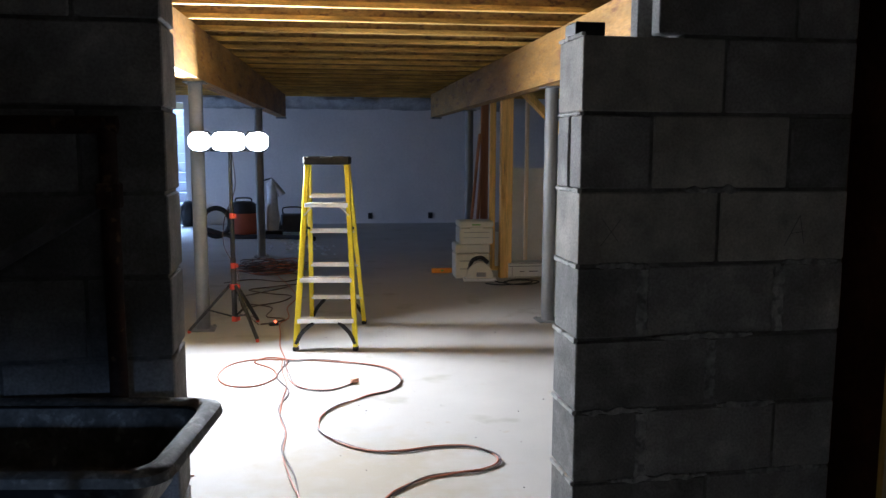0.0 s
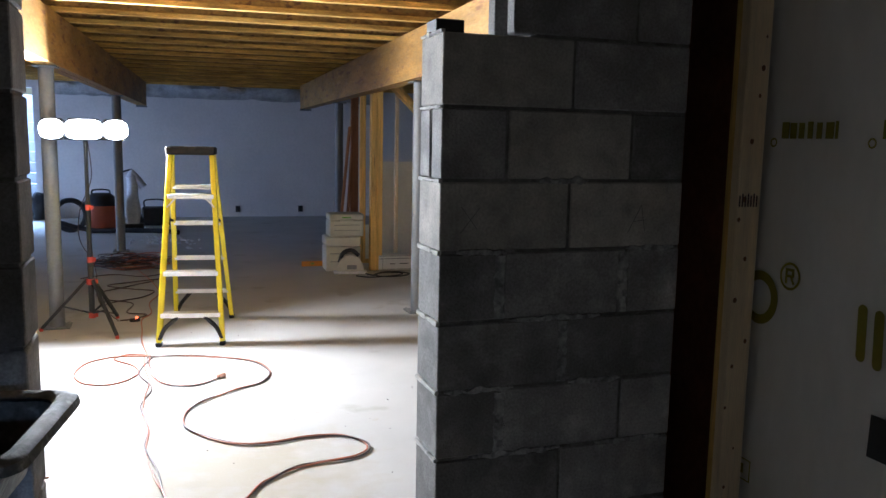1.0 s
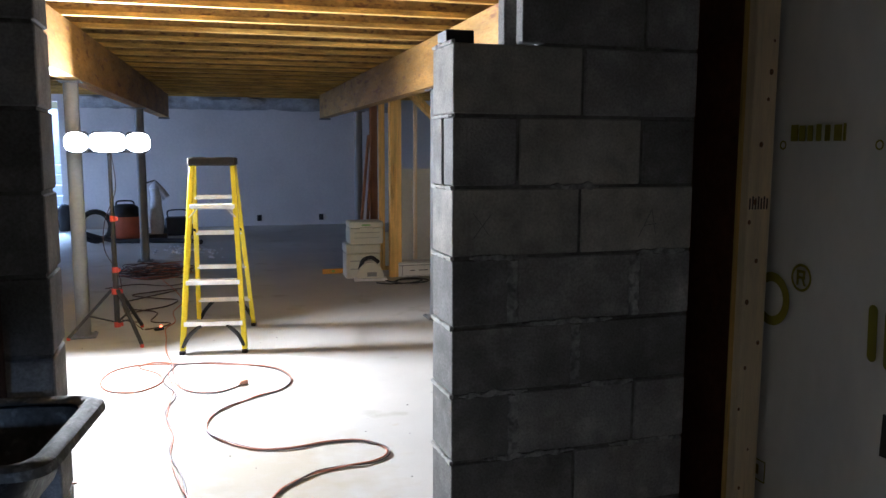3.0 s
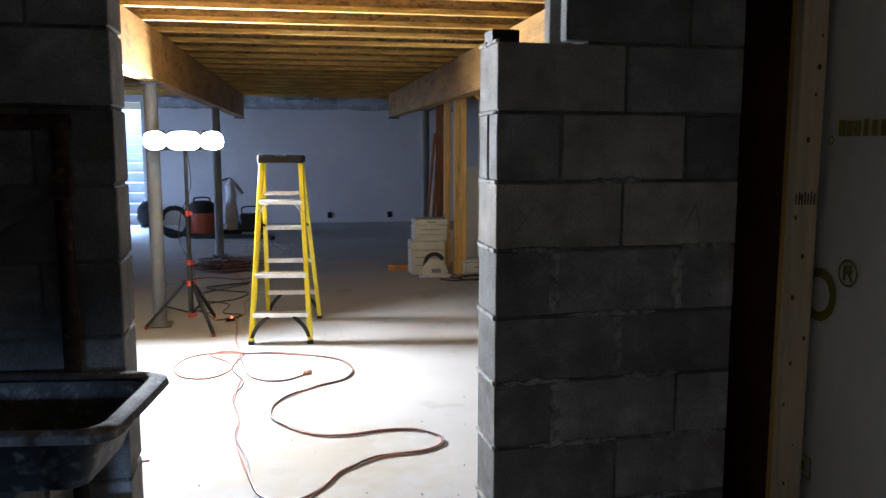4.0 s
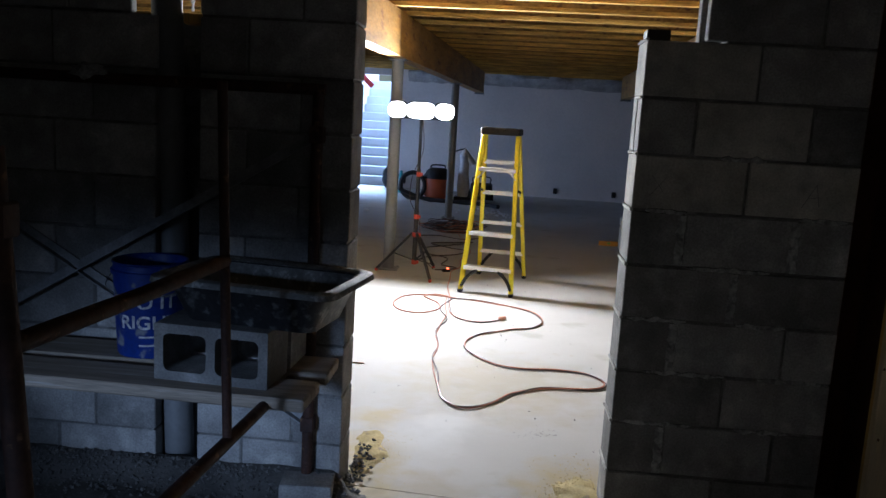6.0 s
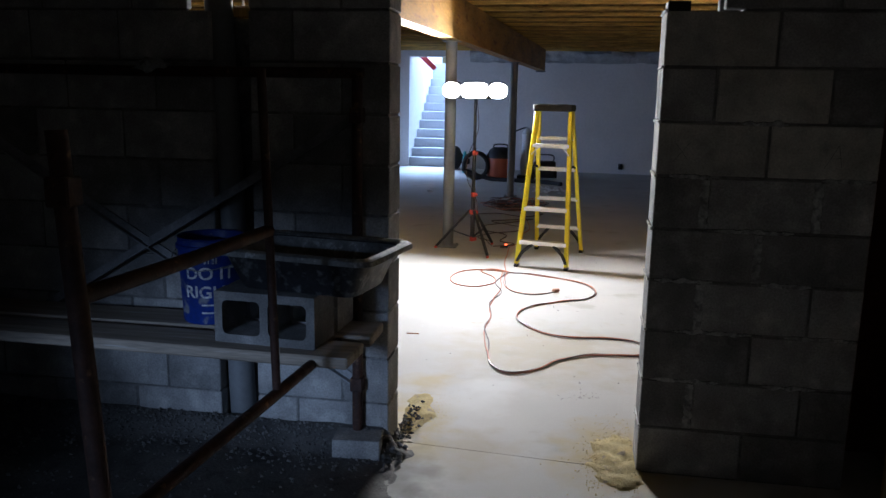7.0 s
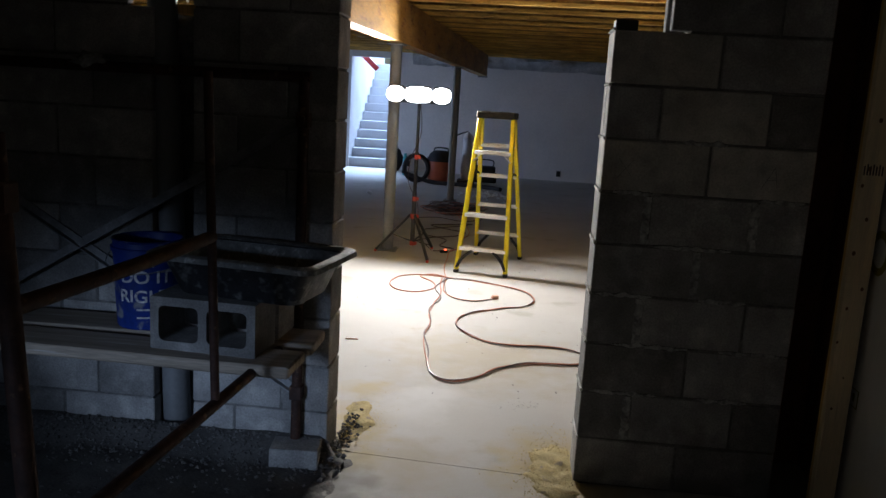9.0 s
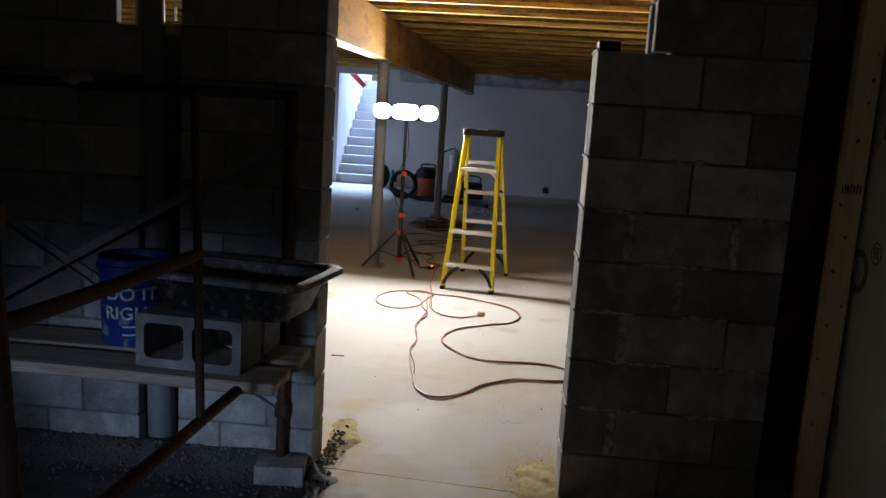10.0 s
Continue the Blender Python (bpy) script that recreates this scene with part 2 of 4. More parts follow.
def smooth_path(pts, n=8, closed=False):
    """A rounded line through the points."""
    P = [Vector(p) for p in pts]
    out = []
    k = len(P)
    for i in range(k - 1):
        a, b, c, d = P[max(i - 1, 0)], P[i], P[i + 1], P[min(i + 2, k - 1)]
        for j in range(n):
            t = j / n
            out.append(0.5 * (2 * b + (c - a) * t + (2 * a - 5 * b + 4 * c - d) * t * t + (3 * b - a - 3 * c + d) * t ** 3))
    return out + [P[-1]]


def tube(bm, pts, r, n=8, cap=True):
    pts = [Vector(p) for p in pts]
    rings, side = [], None
    for i, p in enumerate(pts):
        d = (pts[min(i + 1, len(pts) - 1)] - pts[max(i - 1, 0)]).normalized()
        if side is None:
            side = d.orthogonal().normalized()
        side = (side - d * side.dot(d)).normalized()
        up = d.cross(side)
        rr = r(i / (len(pts) - 1)) if callable(r) else r
        rings.append([bm.verts.new(p + (side * math.cos(a) + up * math.sin(a)) * rr) for a in (2 * math.pi * k / n for k in range(n))])
    for a, b in zip(rings, rings[1:]):
        for k in range(n):
            bm.faces.new((a[k], a[(k + 1) % n], b[(k + 1) % n], b[k]))
    if cap:
        bm.faces.new(rings[0][::-1])
        bm.faces.new(rings[-1])
    return bm


def lathe(bm, profile, n=24, at=(0, 0, 0)):
    """A turned form: profile of (radius, height)."""
    rings = [[bm.verts.new((at[0] + max(r, 1e-4) * math.cos(2 * math.pi * k / n), at[1] + max(r, 1e-4) * math.sin(2 * math.pi * k / n), at[2] + z)) for k in range(n)] for r, z in profile]
    for a, b in zip(rings, rings[1:]):
        for k in range(n):
            bm.faces.new((a[k], a[(k + 1) % n], b[(k + 1) % n], b[k]))
    return bm


def sheet(x0, x1, y0, y1, nx, ny, height):
    bm = bmesh.new()
    g = [[bm.verts.new((x0 + (x1 - x0) * i / nx, y0 + (y1 - y0) * j / ny, 0)) for i in range(nx + 1)] for j in range(ny + 1)]
    for row in g:
        for v in row:
            v.co.z = height(v.co.x, v.co.y)
    for j in range(ny):
        for i in range(nx):
            bm.faces.new((g[j][i], g[j][i + 1], g[j + 1][i + 1], g[j + 1][i]))
    return bm


def structure(name, bm, material, label, category="wall"):
    return tagged(part(name, bm, material), label, category, kind="structure")


def ease(a, b, x):
    t = min(max((x - a) / (b - a), 0), 1)
    return t * t * (3 - 2 * t)


# ---- large structure ----
C, BT = 0.2032, 0.194
EW = -1.044            # the opening runs from x = EW to x = 0
SKEW = 0.052          # the far room lies slightly turned
BACK = lambda x: 13.95 - SKEW * x


def slab_piece(name, corners, label):
    bm = bmesh.new()
    top = [bm.verts.new((x, y, 0)) for x, y in corners]
    low = [bm.verts.new((x, y, -0.12)) for x, y in corners]
    bm.faces.new(top)
    bm.faces.new(low[::-1])
    for i in range(len(top)):
        j = (i + 1) % len(top)
        bm.faces.new((top[i], low[i], low[j], top[j]))
    return structure(name, bm, SLAB, label, "floor")


J = lambda x: 0.02 - 0.08 * (x + 0.15)
slab_piece("floor_far_room", [(-7, J(-7) + 0.005), (6, J(6) + 0.005), (6, 19), (-7, 19)], "dusty pale grey concrete slab with fine sawn joints")
slab_piece("floor_near_room", [(-7, -6), (6, -6), (6, J(6)), (-7, J(-7))], "dusty grey concrete slab beyond the doorway")
structure("floor_joint", box((-7, -6, -0.14), (6, 19, -0.115)), PLAIN, "dark bed below the slab joints", "floor")

# far room: back wall with the stair opening, side walls, ceiling
SX0, SX1 = -3.95, -2.93
bm = bmesh.new()
for x0, x1, z0, z1 in ((-6.8, SX0, 0, 2.69), (SX1, 6.0, 0, 2.69), (SX0, SX1, 2.36, 2.69)):
    q = [(x0, BACK(x0)), (x1, BACK(x1)), (x1, BACK(x1) + 0.22), (x0, BACK(x0) + 0.22)]
    lo, hi = [bm.verts.new((*p, z0)) for p in q], [bm.verts.new((*p, z1)) for p in q]
    bm.faces.new(lo[::-1]), bm.faces.new(hi)
    for i in range(4):
        bm.faces.new((lo[i], lo[(i + 1) % 4], hi[(i + 1) % 4], hi[i]))
structure("wall_back", bm, WALLW, "pale grey parged basement wall with a stair opening")
bm = box((-6.8, 0.2, 0), (-6.6, 10.1, 2.69))
bx(bm, (-6.8, 13.1, 0), (-6.6, 14.5, 2.69))
bx(bm, (-6.8, 10.1, 0), (-6.6, 13.1, 0.85))
bx(bm, (-6.8, 10.1, 2.15), (-6.6, 13.1, 2.69))
structure("wall_far_room_side_west", bm, WALLW, "pale parged side wall with a wide window opening")
structure("wall_far_room_side_east", box((5.2, 0.2, 0), (5.4, 14.2, 2.69)), CMU, "grey concrete side wall of the far room")
structure("ceiling", box((-6.8, -5.4, 2.692), (5.4, 14.6, 2.73)), DECK, "brown wooden subfloor from below, shade between joists put into its colour", "ceiling")
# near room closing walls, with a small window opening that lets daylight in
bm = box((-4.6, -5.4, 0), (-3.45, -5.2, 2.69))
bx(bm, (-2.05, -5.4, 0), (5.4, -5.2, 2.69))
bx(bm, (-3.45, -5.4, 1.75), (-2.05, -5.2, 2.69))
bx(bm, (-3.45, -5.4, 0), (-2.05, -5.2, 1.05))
structure("wall_near_room_back", bm, PLAIN, "unseen closing wall toned dark against bounce, with a window opening")
structure("wall_near_room_side", box((-4.6, -5.2, 0), (-4.4, 0.2, 2.69)), PLAIN, "unseen closing wall toned dark against bounce")

# unseen filler wall, kept pale to throw lamp light back up the room
structure("wall_far_room_south", box((-6.8, 0.01, 0), (-4.41, 0.19, 2.69)), WALLW, "unseen closing wall beside the block wall, pale to bounce lamp light")
# unseen white wall, added so lamp light bounces to the back wall
structure("wall_far_room_south_east", box((1.145, 0.23, 0), (5.2, 0.40, 2.69)), WALLW, "unseen pale wall added to bounce light onto the back wall")
# block walls: each block an object on a shared mesh, over a recessed mortar core
BLOCKS = {}


def block(parent, x0, x1, course, y0=0.0, jig=0.0, skin_mat=None, depth=BT):
    w = (round(x1 - x0, 3), skin_mat is None, depth)
    if w not in BLOCKS:
        bm = box((0, 0, 0), (w[0], depth, 0.1936), None, 0.004)
        me = bpy.data.meshes.new("block")
        bm.to_mesh(me)
        bm.free()
        me.materials.append(skin_mat or CMU)
        BLOCKS[w] = me
    ob = new("block", BLOCKS[w])
    ob.parent = parent
    ob.location = (x0, y0 + jig, (course - 1) * C + 0.005)
    return ob


rng = random.Random(5)
wall_r = tagged(thing("wall_block_east", "grey concrete block wall with a stepped unfinished top", "wall"), kind="structure")
wall_l = tagged(thing("wall_block_west", "grey concrete block wall beside the doorway", "wall"), kind="structure")
RE = 0.79
part("mortar_core", box((0.008, 0.006, 0), (RE, BT - 0.008, 9 * C - 0.006)), MORTAR, wall_r)
part("mortar_core", box((0.280, 0.006, 9 * C - 0.006), (RE, BT - 0.008, 13.2 * C)), MORTAR, wall_r)
bm = box((-1.622, 0.006, 0), (EW - 0.008, BT - 0.008, 13.2 * C))
part("mortar_core", bm, MORTAR, wall_l)
bm = box((-4.4, 0.006, 0), (-1.81, BT - 0.008, 9 * C - 0.006))
bx(bm, (-4.4, 0.008, 9 * C - 0.006), (-2.32, BT - 0.008, 13.2 * C))
bx(bm, (-2.32, 0.008, 9 * C - 0.006), (-1.90, 0.038, 13.2 * C))
part("mortar_core", bm, MORTAR, wall_l)
part("chase_back", box((-1.835, 0.168, 0), (-1.605, 0.190, 9 * C - 0.004)), MORTAR, wall_l)
for k in range(1, 14):
    odd = k % 2 == 1
    if k <= 9:
        rowr = ((0, 0.397), (0.406, RE)) if odd else ((0, 0.194), (0.203, 0.600), (0.609, RE))
    else:
        rowr = ((0.207, 0.397), (0.406, RE)) if odd else ((0.207, 0.600), (0.609, RE))
    for a, b in rowr:
        if k == 8 and a == 0:
            continue
        if k > 9 and a < 0.3:
            # open-ended block: two face shells and a deep recess between them
            bm = box((0, 0, 0), (b - a, 0.052, 0.1936), None, 0.004)
            bx(bm, (0, 0.140, 0), (b - a, BT, 0.1936), None, 0.004)
            bx(bm, (0.07, 0.048, 0.002), (b - a - 0.004, 0.144, 0.1916))
            part("block", bm, CMU, wall_r).location = (a, 0, (k - 1) * C + 0.005)
            continue
        block(wall_r, a, b, k, 0, rng.uniform(-0.002, 0.002), CMU_PALE if (k, a) in ((8, 0.203), (9, 0), (7, 0), (7, 0.406)) else None)
    rowl = ((EW - 0.397, EW), (-1.628, EW - 0.406)) if odd else ((EW - 0.194, EW), (-1.628, EW - 0.203))
    for a, b in rowl:
        block(wall_l, a, b, k, 0, rng.uniform(-0.002, 0.002))
    x = -1.80 if k <= 9 else -1.892
    first = True
    while x > -4.3:
        w = 0.397 if (odd or not first) else 0.24
        block(wall_l, max(x - w, -4.4), x, k, 0, rng.uniform(-0.002, 0.002), depth=0.045 if first and k > 9 else BT)
        x -= w + 0.009
        first = False
# the grooved end block of the eighth course
bm = box((0, 0, 0), (0.194, 0.088, 0.1936), None, 0.004)
bx(bm, (0, 0.106, 0), (0.194, BT, 0.1936), None, 0.004)
bx(bm, (0.03, 0.08, 0.002), (0.19, 0.12, 0.19))
o = part("block", bm, CMU, wall_r, "block with a deep groove in its end")
o.location = (0, 0, 7 * C + 0.005)
# squeezed-out mortar at the joints of the doorway's edge
for k in range(1, 10):
    bm = bmesh.new()
    for i in range(9):
        y = 0.015 + i * 0.0205
        s = rng.uniform(0.003, 0.008)
        bx(bm, (-0.004 - s * 0.4, y - 0.012, -s), (0.006, y + 0.012, s), None, 0.002)
    o = part("mortar_joint", bm, JOINTW, wall_r)
    o.location = (0, 0, k * C - 0.001)
for x, k in ((0.190, 6), (0.200, 4), (0.598, 6), (0.19, 2), (0.40, 5)):
    bm = bmesh.new()
    last = None
    for i in range(15):
        z = 0.006 + i * 0.0132
        l, r = x - 0.020 - 0.010 * noise.noise((i * 0.6, k, 0)), x + 0.010 + 0.010 * noise.noise((i * 0.6, k, 5))
        row = [bm.verts.new(p) for p in ((l - 0.004, 0.004, z), (l, -0.0025, z), (r, -0.0025, z), (r + 0.004, 0.004, z))]
        if last:
            for j in range(3):
                bm.faces.new((last[j], last[j + 1], row[j + 1], row[j]))
        last = row
    o = part("mortar_smear", bm, SMEAR, wall_r)
    o.location = (0, 0, (k - 1) * C)

# mortar dragged along the bed joints
for k, x0, x1 in ((2, 0.03, 0.30), (2, 0.45, 0.66), (3, 0.10, 0.40), (3, 0.52, 0.78), (4, 0.02, 0.24), (4, 0.42, 0.60), (5, 0.22, 0.52), (6, 0.05, 0.20), (6, 0.60, 0.77), (7, 0.30, 0.46)):
    bm = bmesh.new()
    last = None
    n = int((x1 - x0) / 0.012)
    for i in range(n + 1):
        x = x0 + (x1 - x0) * i / n
        fade = min(1, 6 * i / n, 6 * (n - i) / n)
        lo = k * C - 0.0005 - fade * (0.007 + 0.008 * noise.noise((x * 31, k, 1)))
        hi = k * C + 0.0005 + fade * (0.006 + 0.012 * noise.noise((x * 27, k, 7)))
        row = [bm.verts.new(p) for p in ((x, 0.004, lo - 0.003), (x, -0.0028, lo), (x, -0.0028, max(hi, lo + 0.001)), (x, 0.004, hi + 0.003))]
        if last:
            for j in range(3):
                bm.faces.new((last[j], last[j + 1], row[j + 1], row[j])[::-1])
        last = row
    part("mortar_smear", bm, SMEAR, wall_r)
for x0, z0, x1, z1 in ((0.06, 1.275, 0.115, 1.345), (0.06, 1.350, 0.11, 1.285), (0.60, 1.265, 0.645, 1.35), (0.645, 1.35, 0.66, 1.27), (0.62, 1.30, 0.66, 1.305)):
    part("pencil_mark", bar(bmesh.new(), (x0, -0.0035, z0), (x1, -0.0035, z1), 0.0017, 0.001, (0, 1, 0)), PENCIL, wall_r)

# dark brown board closing the gap beside the block wall
for lo, hi in (((RE + 0.004, 0.40, 0), (1.038, 0.42, 2.69)), ((RE - 0.02, BT + 0.004, 0), (RE - 0.002, 0.42, 2.69)), ((1.04, -0.03, 0), (1.06, 0.42, 2.69))):
    structure("brown_board", box(lo, hi), BROWN, "dark brown board lining the gap beside the blocks", "board")

# joists, on 24 inch centres across the far room
for i in range(-5, 18):
    y = 3.46 + 0.61 * i
    if y < 0.35 or y > 13.6:
        continue
    t = thing("joist", "golden timber I-joist under the subfloor", "joist", "ceiling joists")
    ends = lambda z: ((-6.55, y + 6.55 * SKEW, z), (5.15, y - 5.15 * SKEW, z))
    part("bottom_flange", bar(bmesh.new(), *ends(2.469), 0.060, 0.038, bev=0.003), JOIST, t)
    part("top_flange", bar(bmesh.new(), *ends(2.671), 0.060, 0.038, bev=0.003), JOIST, t)
    part("web", bar(bmesh.new(), *ends(2.57), 0.010, 0.166), OSB, t, "speckled strand board web")
structure("rim_joist", box((-4.2, 0.0, 2.685 - 0.001), (5.2, 0.19, 2.69)), JOIST, "softwood rim board on the block wall", "board")


def big_beam(x_near, y0, y1, slope, side, label):
    t = thing("beam", label, "beam", "ceiling beams")
    w = 0.16
    bm = bmesh.new()
    xa, xb = x_near + slope * y0, x_near + slope * y1
    for i in range(4):
        o = side * (w * (i + 0.5) / 4)
        bar(bm, (xa + o, y0, 2.249), (xb + o, y1, 2.249), w / 4 - 0.002, 0.398 - 0.004 * (i % 2), bev=0.002)
    part("ply", bm, LVL, t)
    bm = bmesh.new()
    bx(bm, (xb - 0.01 + (0 if side > 0 else -w), y1 - 0.16, 2.02), (xb + 0.01 + (w if side > 0 else 0), y1, 2.047))
    part("bearing_plate", bm, STEEL, t, "grey steel bearing plate")
    return t


big_beam(-1.49 - 0.0607 * 4.4, 0.6, 12.8, 0.0607, -1, "deep laminated timber beam on grey steel posts")
big_beam(1.25 - 0.038 * 3.92, 0.25, 12.15, 0.038, 1, "deep laminated timber beam lit orange near the doorway")


def post(x, y, r, top=2.048, label="grey painted round steel post under the beam"):
    t = thing("steel_post", label, "post", "steel posts", pose(x, y, 0))
    part("shaft", lathe(bmesh.new(), [(r, 0.012), (r, top - 0.012)], 20), STEEL, t, smooth=True)
    bm = box((-0.1, -0.1, 0), (0.1, 0.1, 0.012), None, 0.002)
    part("base_plate", bm, STEEL, t)
    if top < 2.3:
        part("cap_plate", box((-0.085, -0.1, top - 0.012), (0.085, 0.1, top), None, 0.002), STEEL, t)
    for sx in (-1, 1):
        for sy in (-1, 1):
            part("anchor_nut", lathe(bmesh.new(), [(0.011, 0.012), (0.011, 0.022), (0.0, 0.022)], 6, (sx * 0.08, sy * 0.08, 0)), STEEL, t)
    return t


post(-1.56, 4.81, 0.057)
post(-1.29, 9.25, 0.057)
post(1.41, 4.68, 0.057)
post(1.64, 9.2, 0.057)
post(-1.733, 0.09, 0.058, 2.69, "blue-grey steel post leaning a little in the block wall").matrix_basis = pose(-1.733, 0.09, 0, 0, -1.9, 0)

# insulation bulging over the back wall
bm = sheet(-2.6, 3.2, 0, 1, 90, 8, lambda x, y: 0)
for v in bm.verts:
    u, s = v.co.x, v.co.y
    n = noise.noise((u * 1.7, s * 2, 0)) * 0.5 + noise.noise((u * 6, s * 4, 3)) * 0.25
    v.co = (u, BACK(u) - 0.04 - 0.30 * math.sin(math.pi * min(s, 0.9)) * (0.7 + n) - 0.02, 2.66 - s * 0.42 + 0.08 * n)
tagged(part("insulation_roll", bm, FOAM, smooth=True), "grey crumpled insulation stuffed over the back wall", "insulation")

# outside stair, climbing away through the back wall
st = tagged(thing("stair", "pale concrete stair climbing to daylight", "stairs", m=pose(0, 14.05 + SKEW * 3.4, 0)), kind="structure")
RISE, RUN = 0.196, 0.275
for i in range(12):
    bm = box((SX0, i * RUN, 0), (SX1, 14 * RUN, (i + 1) * RISE), None, 0.006)
    part("step", bm, STAIR, st)
structure("wall_stair_west", box((SX0 - 0.15, 14.38, 0), (SX0 - 0.002, 18.4, 3.3)), WALLW, "pale rendered stairwell wall")
structure("wall_stair_east", box((SX1 + 0.002, 14.38, 0), (SX1 + 0.15, 18.4, 3.3)), WALLW, "pale rendered stairwell wall")
rail = thing("stair_rail", "red painted rail on the stairwell wall", "rail")
bm = bmesh.new()
bar(bm, (SX0 + 0.14, 14.6, 2.44), (SX0 + 0.48, 14.62, 2.12), 0.11, 0.06, (0, 1, 0), 0.004)
part("rail_bar", bm, REDPAINT, rail)
bm = bmesh.new()
bar(bm, (SX0, 14.61, 2.42), (SX0 + 0.14, 14.61, 2.42), 0.03, 0.03, (0, 0, 1))
part("bracket", bm, STEEL, rail)

# ---- partition with membrane, on the near side ----
PX = 1.035
structure("wall_partition", box((PX + 0.006, -2.60, 0), (PX + 0.14, -0.034, 2.69)), STUD, "timber framed partition behind a membrane", "wall")
# unseen; added in place of pale membrane so less light bounces west
structure("wall_near_room_east", box((PX + 0.006, -5.2, 0), (PX + 0.14, -2.603, 2.69)), PLAIN, "unseen closing wall toned dark against bounce")
bm = bmesh.new()
ny, nz_ = 120, 40
g = [[bm.verts.new((PX - 0.004 * (1 + noise.noise((i * 0.12, j * 0.05, 2))) - 0.003 * abs(math.sin((-0.033 - 2.55 * i / ny) * math.pi / 0.406)), -0.033 - 2.55 * i / ny, 2.69 * j / nz_)) for i in range(ny + 1)] for j in range(nz_ + 1)]
for j in range(nz_):
    for i in range(ny):
        bm.faces.new((g[j][i], g[j][i + 1], g[j + 1][i + 1], g[j + 1][i]))
memb = tagged(part("membrane", bm, MEMB, smooth=True), "white vapour membrane with olive print on the partition", "membrane", kind="structure")
MX = PX - 0.0125
bm = bmesh.new()
g = [[bm.verts.new((PX - 0.0115 - 0.003 * noise.noise((i * 0.3, j * 0.2, 5)), -0.605 - 0.018 * noise.noise((j * 0.13, 0, 8)) * (1 - min(i, 4) / 4) - 0.065 * i, 2.69 * j / 60)) for i in range(31)] for j in range(61)]
for j in range(60):
    for i in range(30):
        bm.faces.new((g[j][i], g[j][i + 1], g[j + 1][i + 1], g[j + 1][i]))
part("membrane_lap", bm, MEMB, memb, smooth=True)
bm = bmesh.new()
last = None
for j in range(61):
    q = -0.600 - 0.018 * noise.noise((j * 0.13, 0, 8))
    row = [bm.verts.new((PX - 0.010 - dx, q - dy, 2.69 * j / 60)) for dx, dy in ((0, -0.004), (0.006, 0.002), (0.007, 0.008), (0.001, 0.016))]
    if last:
        for k in range(3):
            bm.faces.new((last[k], last[k + 1], row[k + 1], row[k]))
    last = row
part("membrane_fold", bm, MEMB, memb, smooth=True)


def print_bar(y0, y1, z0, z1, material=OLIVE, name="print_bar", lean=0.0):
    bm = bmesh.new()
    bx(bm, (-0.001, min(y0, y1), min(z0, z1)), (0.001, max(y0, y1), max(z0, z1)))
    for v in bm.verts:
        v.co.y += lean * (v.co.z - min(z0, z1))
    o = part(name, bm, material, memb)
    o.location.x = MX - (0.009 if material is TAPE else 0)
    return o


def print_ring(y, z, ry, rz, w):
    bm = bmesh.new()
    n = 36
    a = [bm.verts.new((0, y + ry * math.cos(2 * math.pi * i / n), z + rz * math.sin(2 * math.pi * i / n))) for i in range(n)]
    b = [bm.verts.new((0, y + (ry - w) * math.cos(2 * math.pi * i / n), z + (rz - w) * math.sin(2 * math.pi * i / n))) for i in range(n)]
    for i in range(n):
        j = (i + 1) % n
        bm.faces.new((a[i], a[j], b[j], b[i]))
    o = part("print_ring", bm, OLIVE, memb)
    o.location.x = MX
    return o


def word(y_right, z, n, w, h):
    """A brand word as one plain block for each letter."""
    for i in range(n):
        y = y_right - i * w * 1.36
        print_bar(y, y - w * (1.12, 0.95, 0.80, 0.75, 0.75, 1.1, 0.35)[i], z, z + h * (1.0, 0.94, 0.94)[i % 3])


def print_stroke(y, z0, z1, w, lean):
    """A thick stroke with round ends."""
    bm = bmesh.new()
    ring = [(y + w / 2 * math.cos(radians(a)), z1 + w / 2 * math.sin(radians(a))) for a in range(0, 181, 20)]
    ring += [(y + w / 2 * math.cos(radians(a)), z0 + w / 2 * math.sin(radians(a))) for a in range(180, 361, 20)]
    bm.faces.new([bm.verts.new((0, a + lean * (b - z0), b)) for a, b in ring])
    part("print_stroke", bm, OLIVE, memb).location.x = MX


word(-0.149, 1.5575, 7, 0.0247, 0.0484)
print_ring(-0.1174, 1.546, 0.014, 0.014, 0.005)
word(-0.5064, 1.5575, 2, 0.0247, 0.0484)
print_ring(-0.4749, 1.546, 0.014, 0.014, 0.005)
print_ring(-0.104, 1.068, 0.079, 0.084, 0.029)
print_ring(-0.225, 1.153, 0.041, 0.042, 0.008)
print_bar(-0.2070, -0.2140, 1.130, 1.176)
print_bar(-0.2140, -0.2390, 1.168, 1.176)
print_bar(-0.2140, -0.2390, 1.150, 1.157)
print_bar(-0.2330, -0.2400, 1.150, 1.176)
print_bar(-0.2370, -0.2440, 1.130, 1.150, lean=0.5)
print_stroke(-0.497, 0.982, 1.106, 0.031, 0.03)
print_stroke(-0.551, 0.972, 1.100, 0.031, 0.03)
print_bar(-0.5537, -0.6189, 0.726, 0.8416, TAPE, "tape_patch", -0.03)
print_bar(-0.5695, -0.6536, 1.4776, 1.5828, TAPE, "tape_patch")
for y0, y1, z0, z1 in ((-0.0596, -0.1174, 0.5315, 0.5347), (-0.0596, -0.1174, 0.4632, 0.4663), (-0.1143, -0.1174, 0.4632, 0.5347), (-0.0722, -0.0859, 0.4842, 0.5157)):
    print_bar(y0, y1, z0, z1)
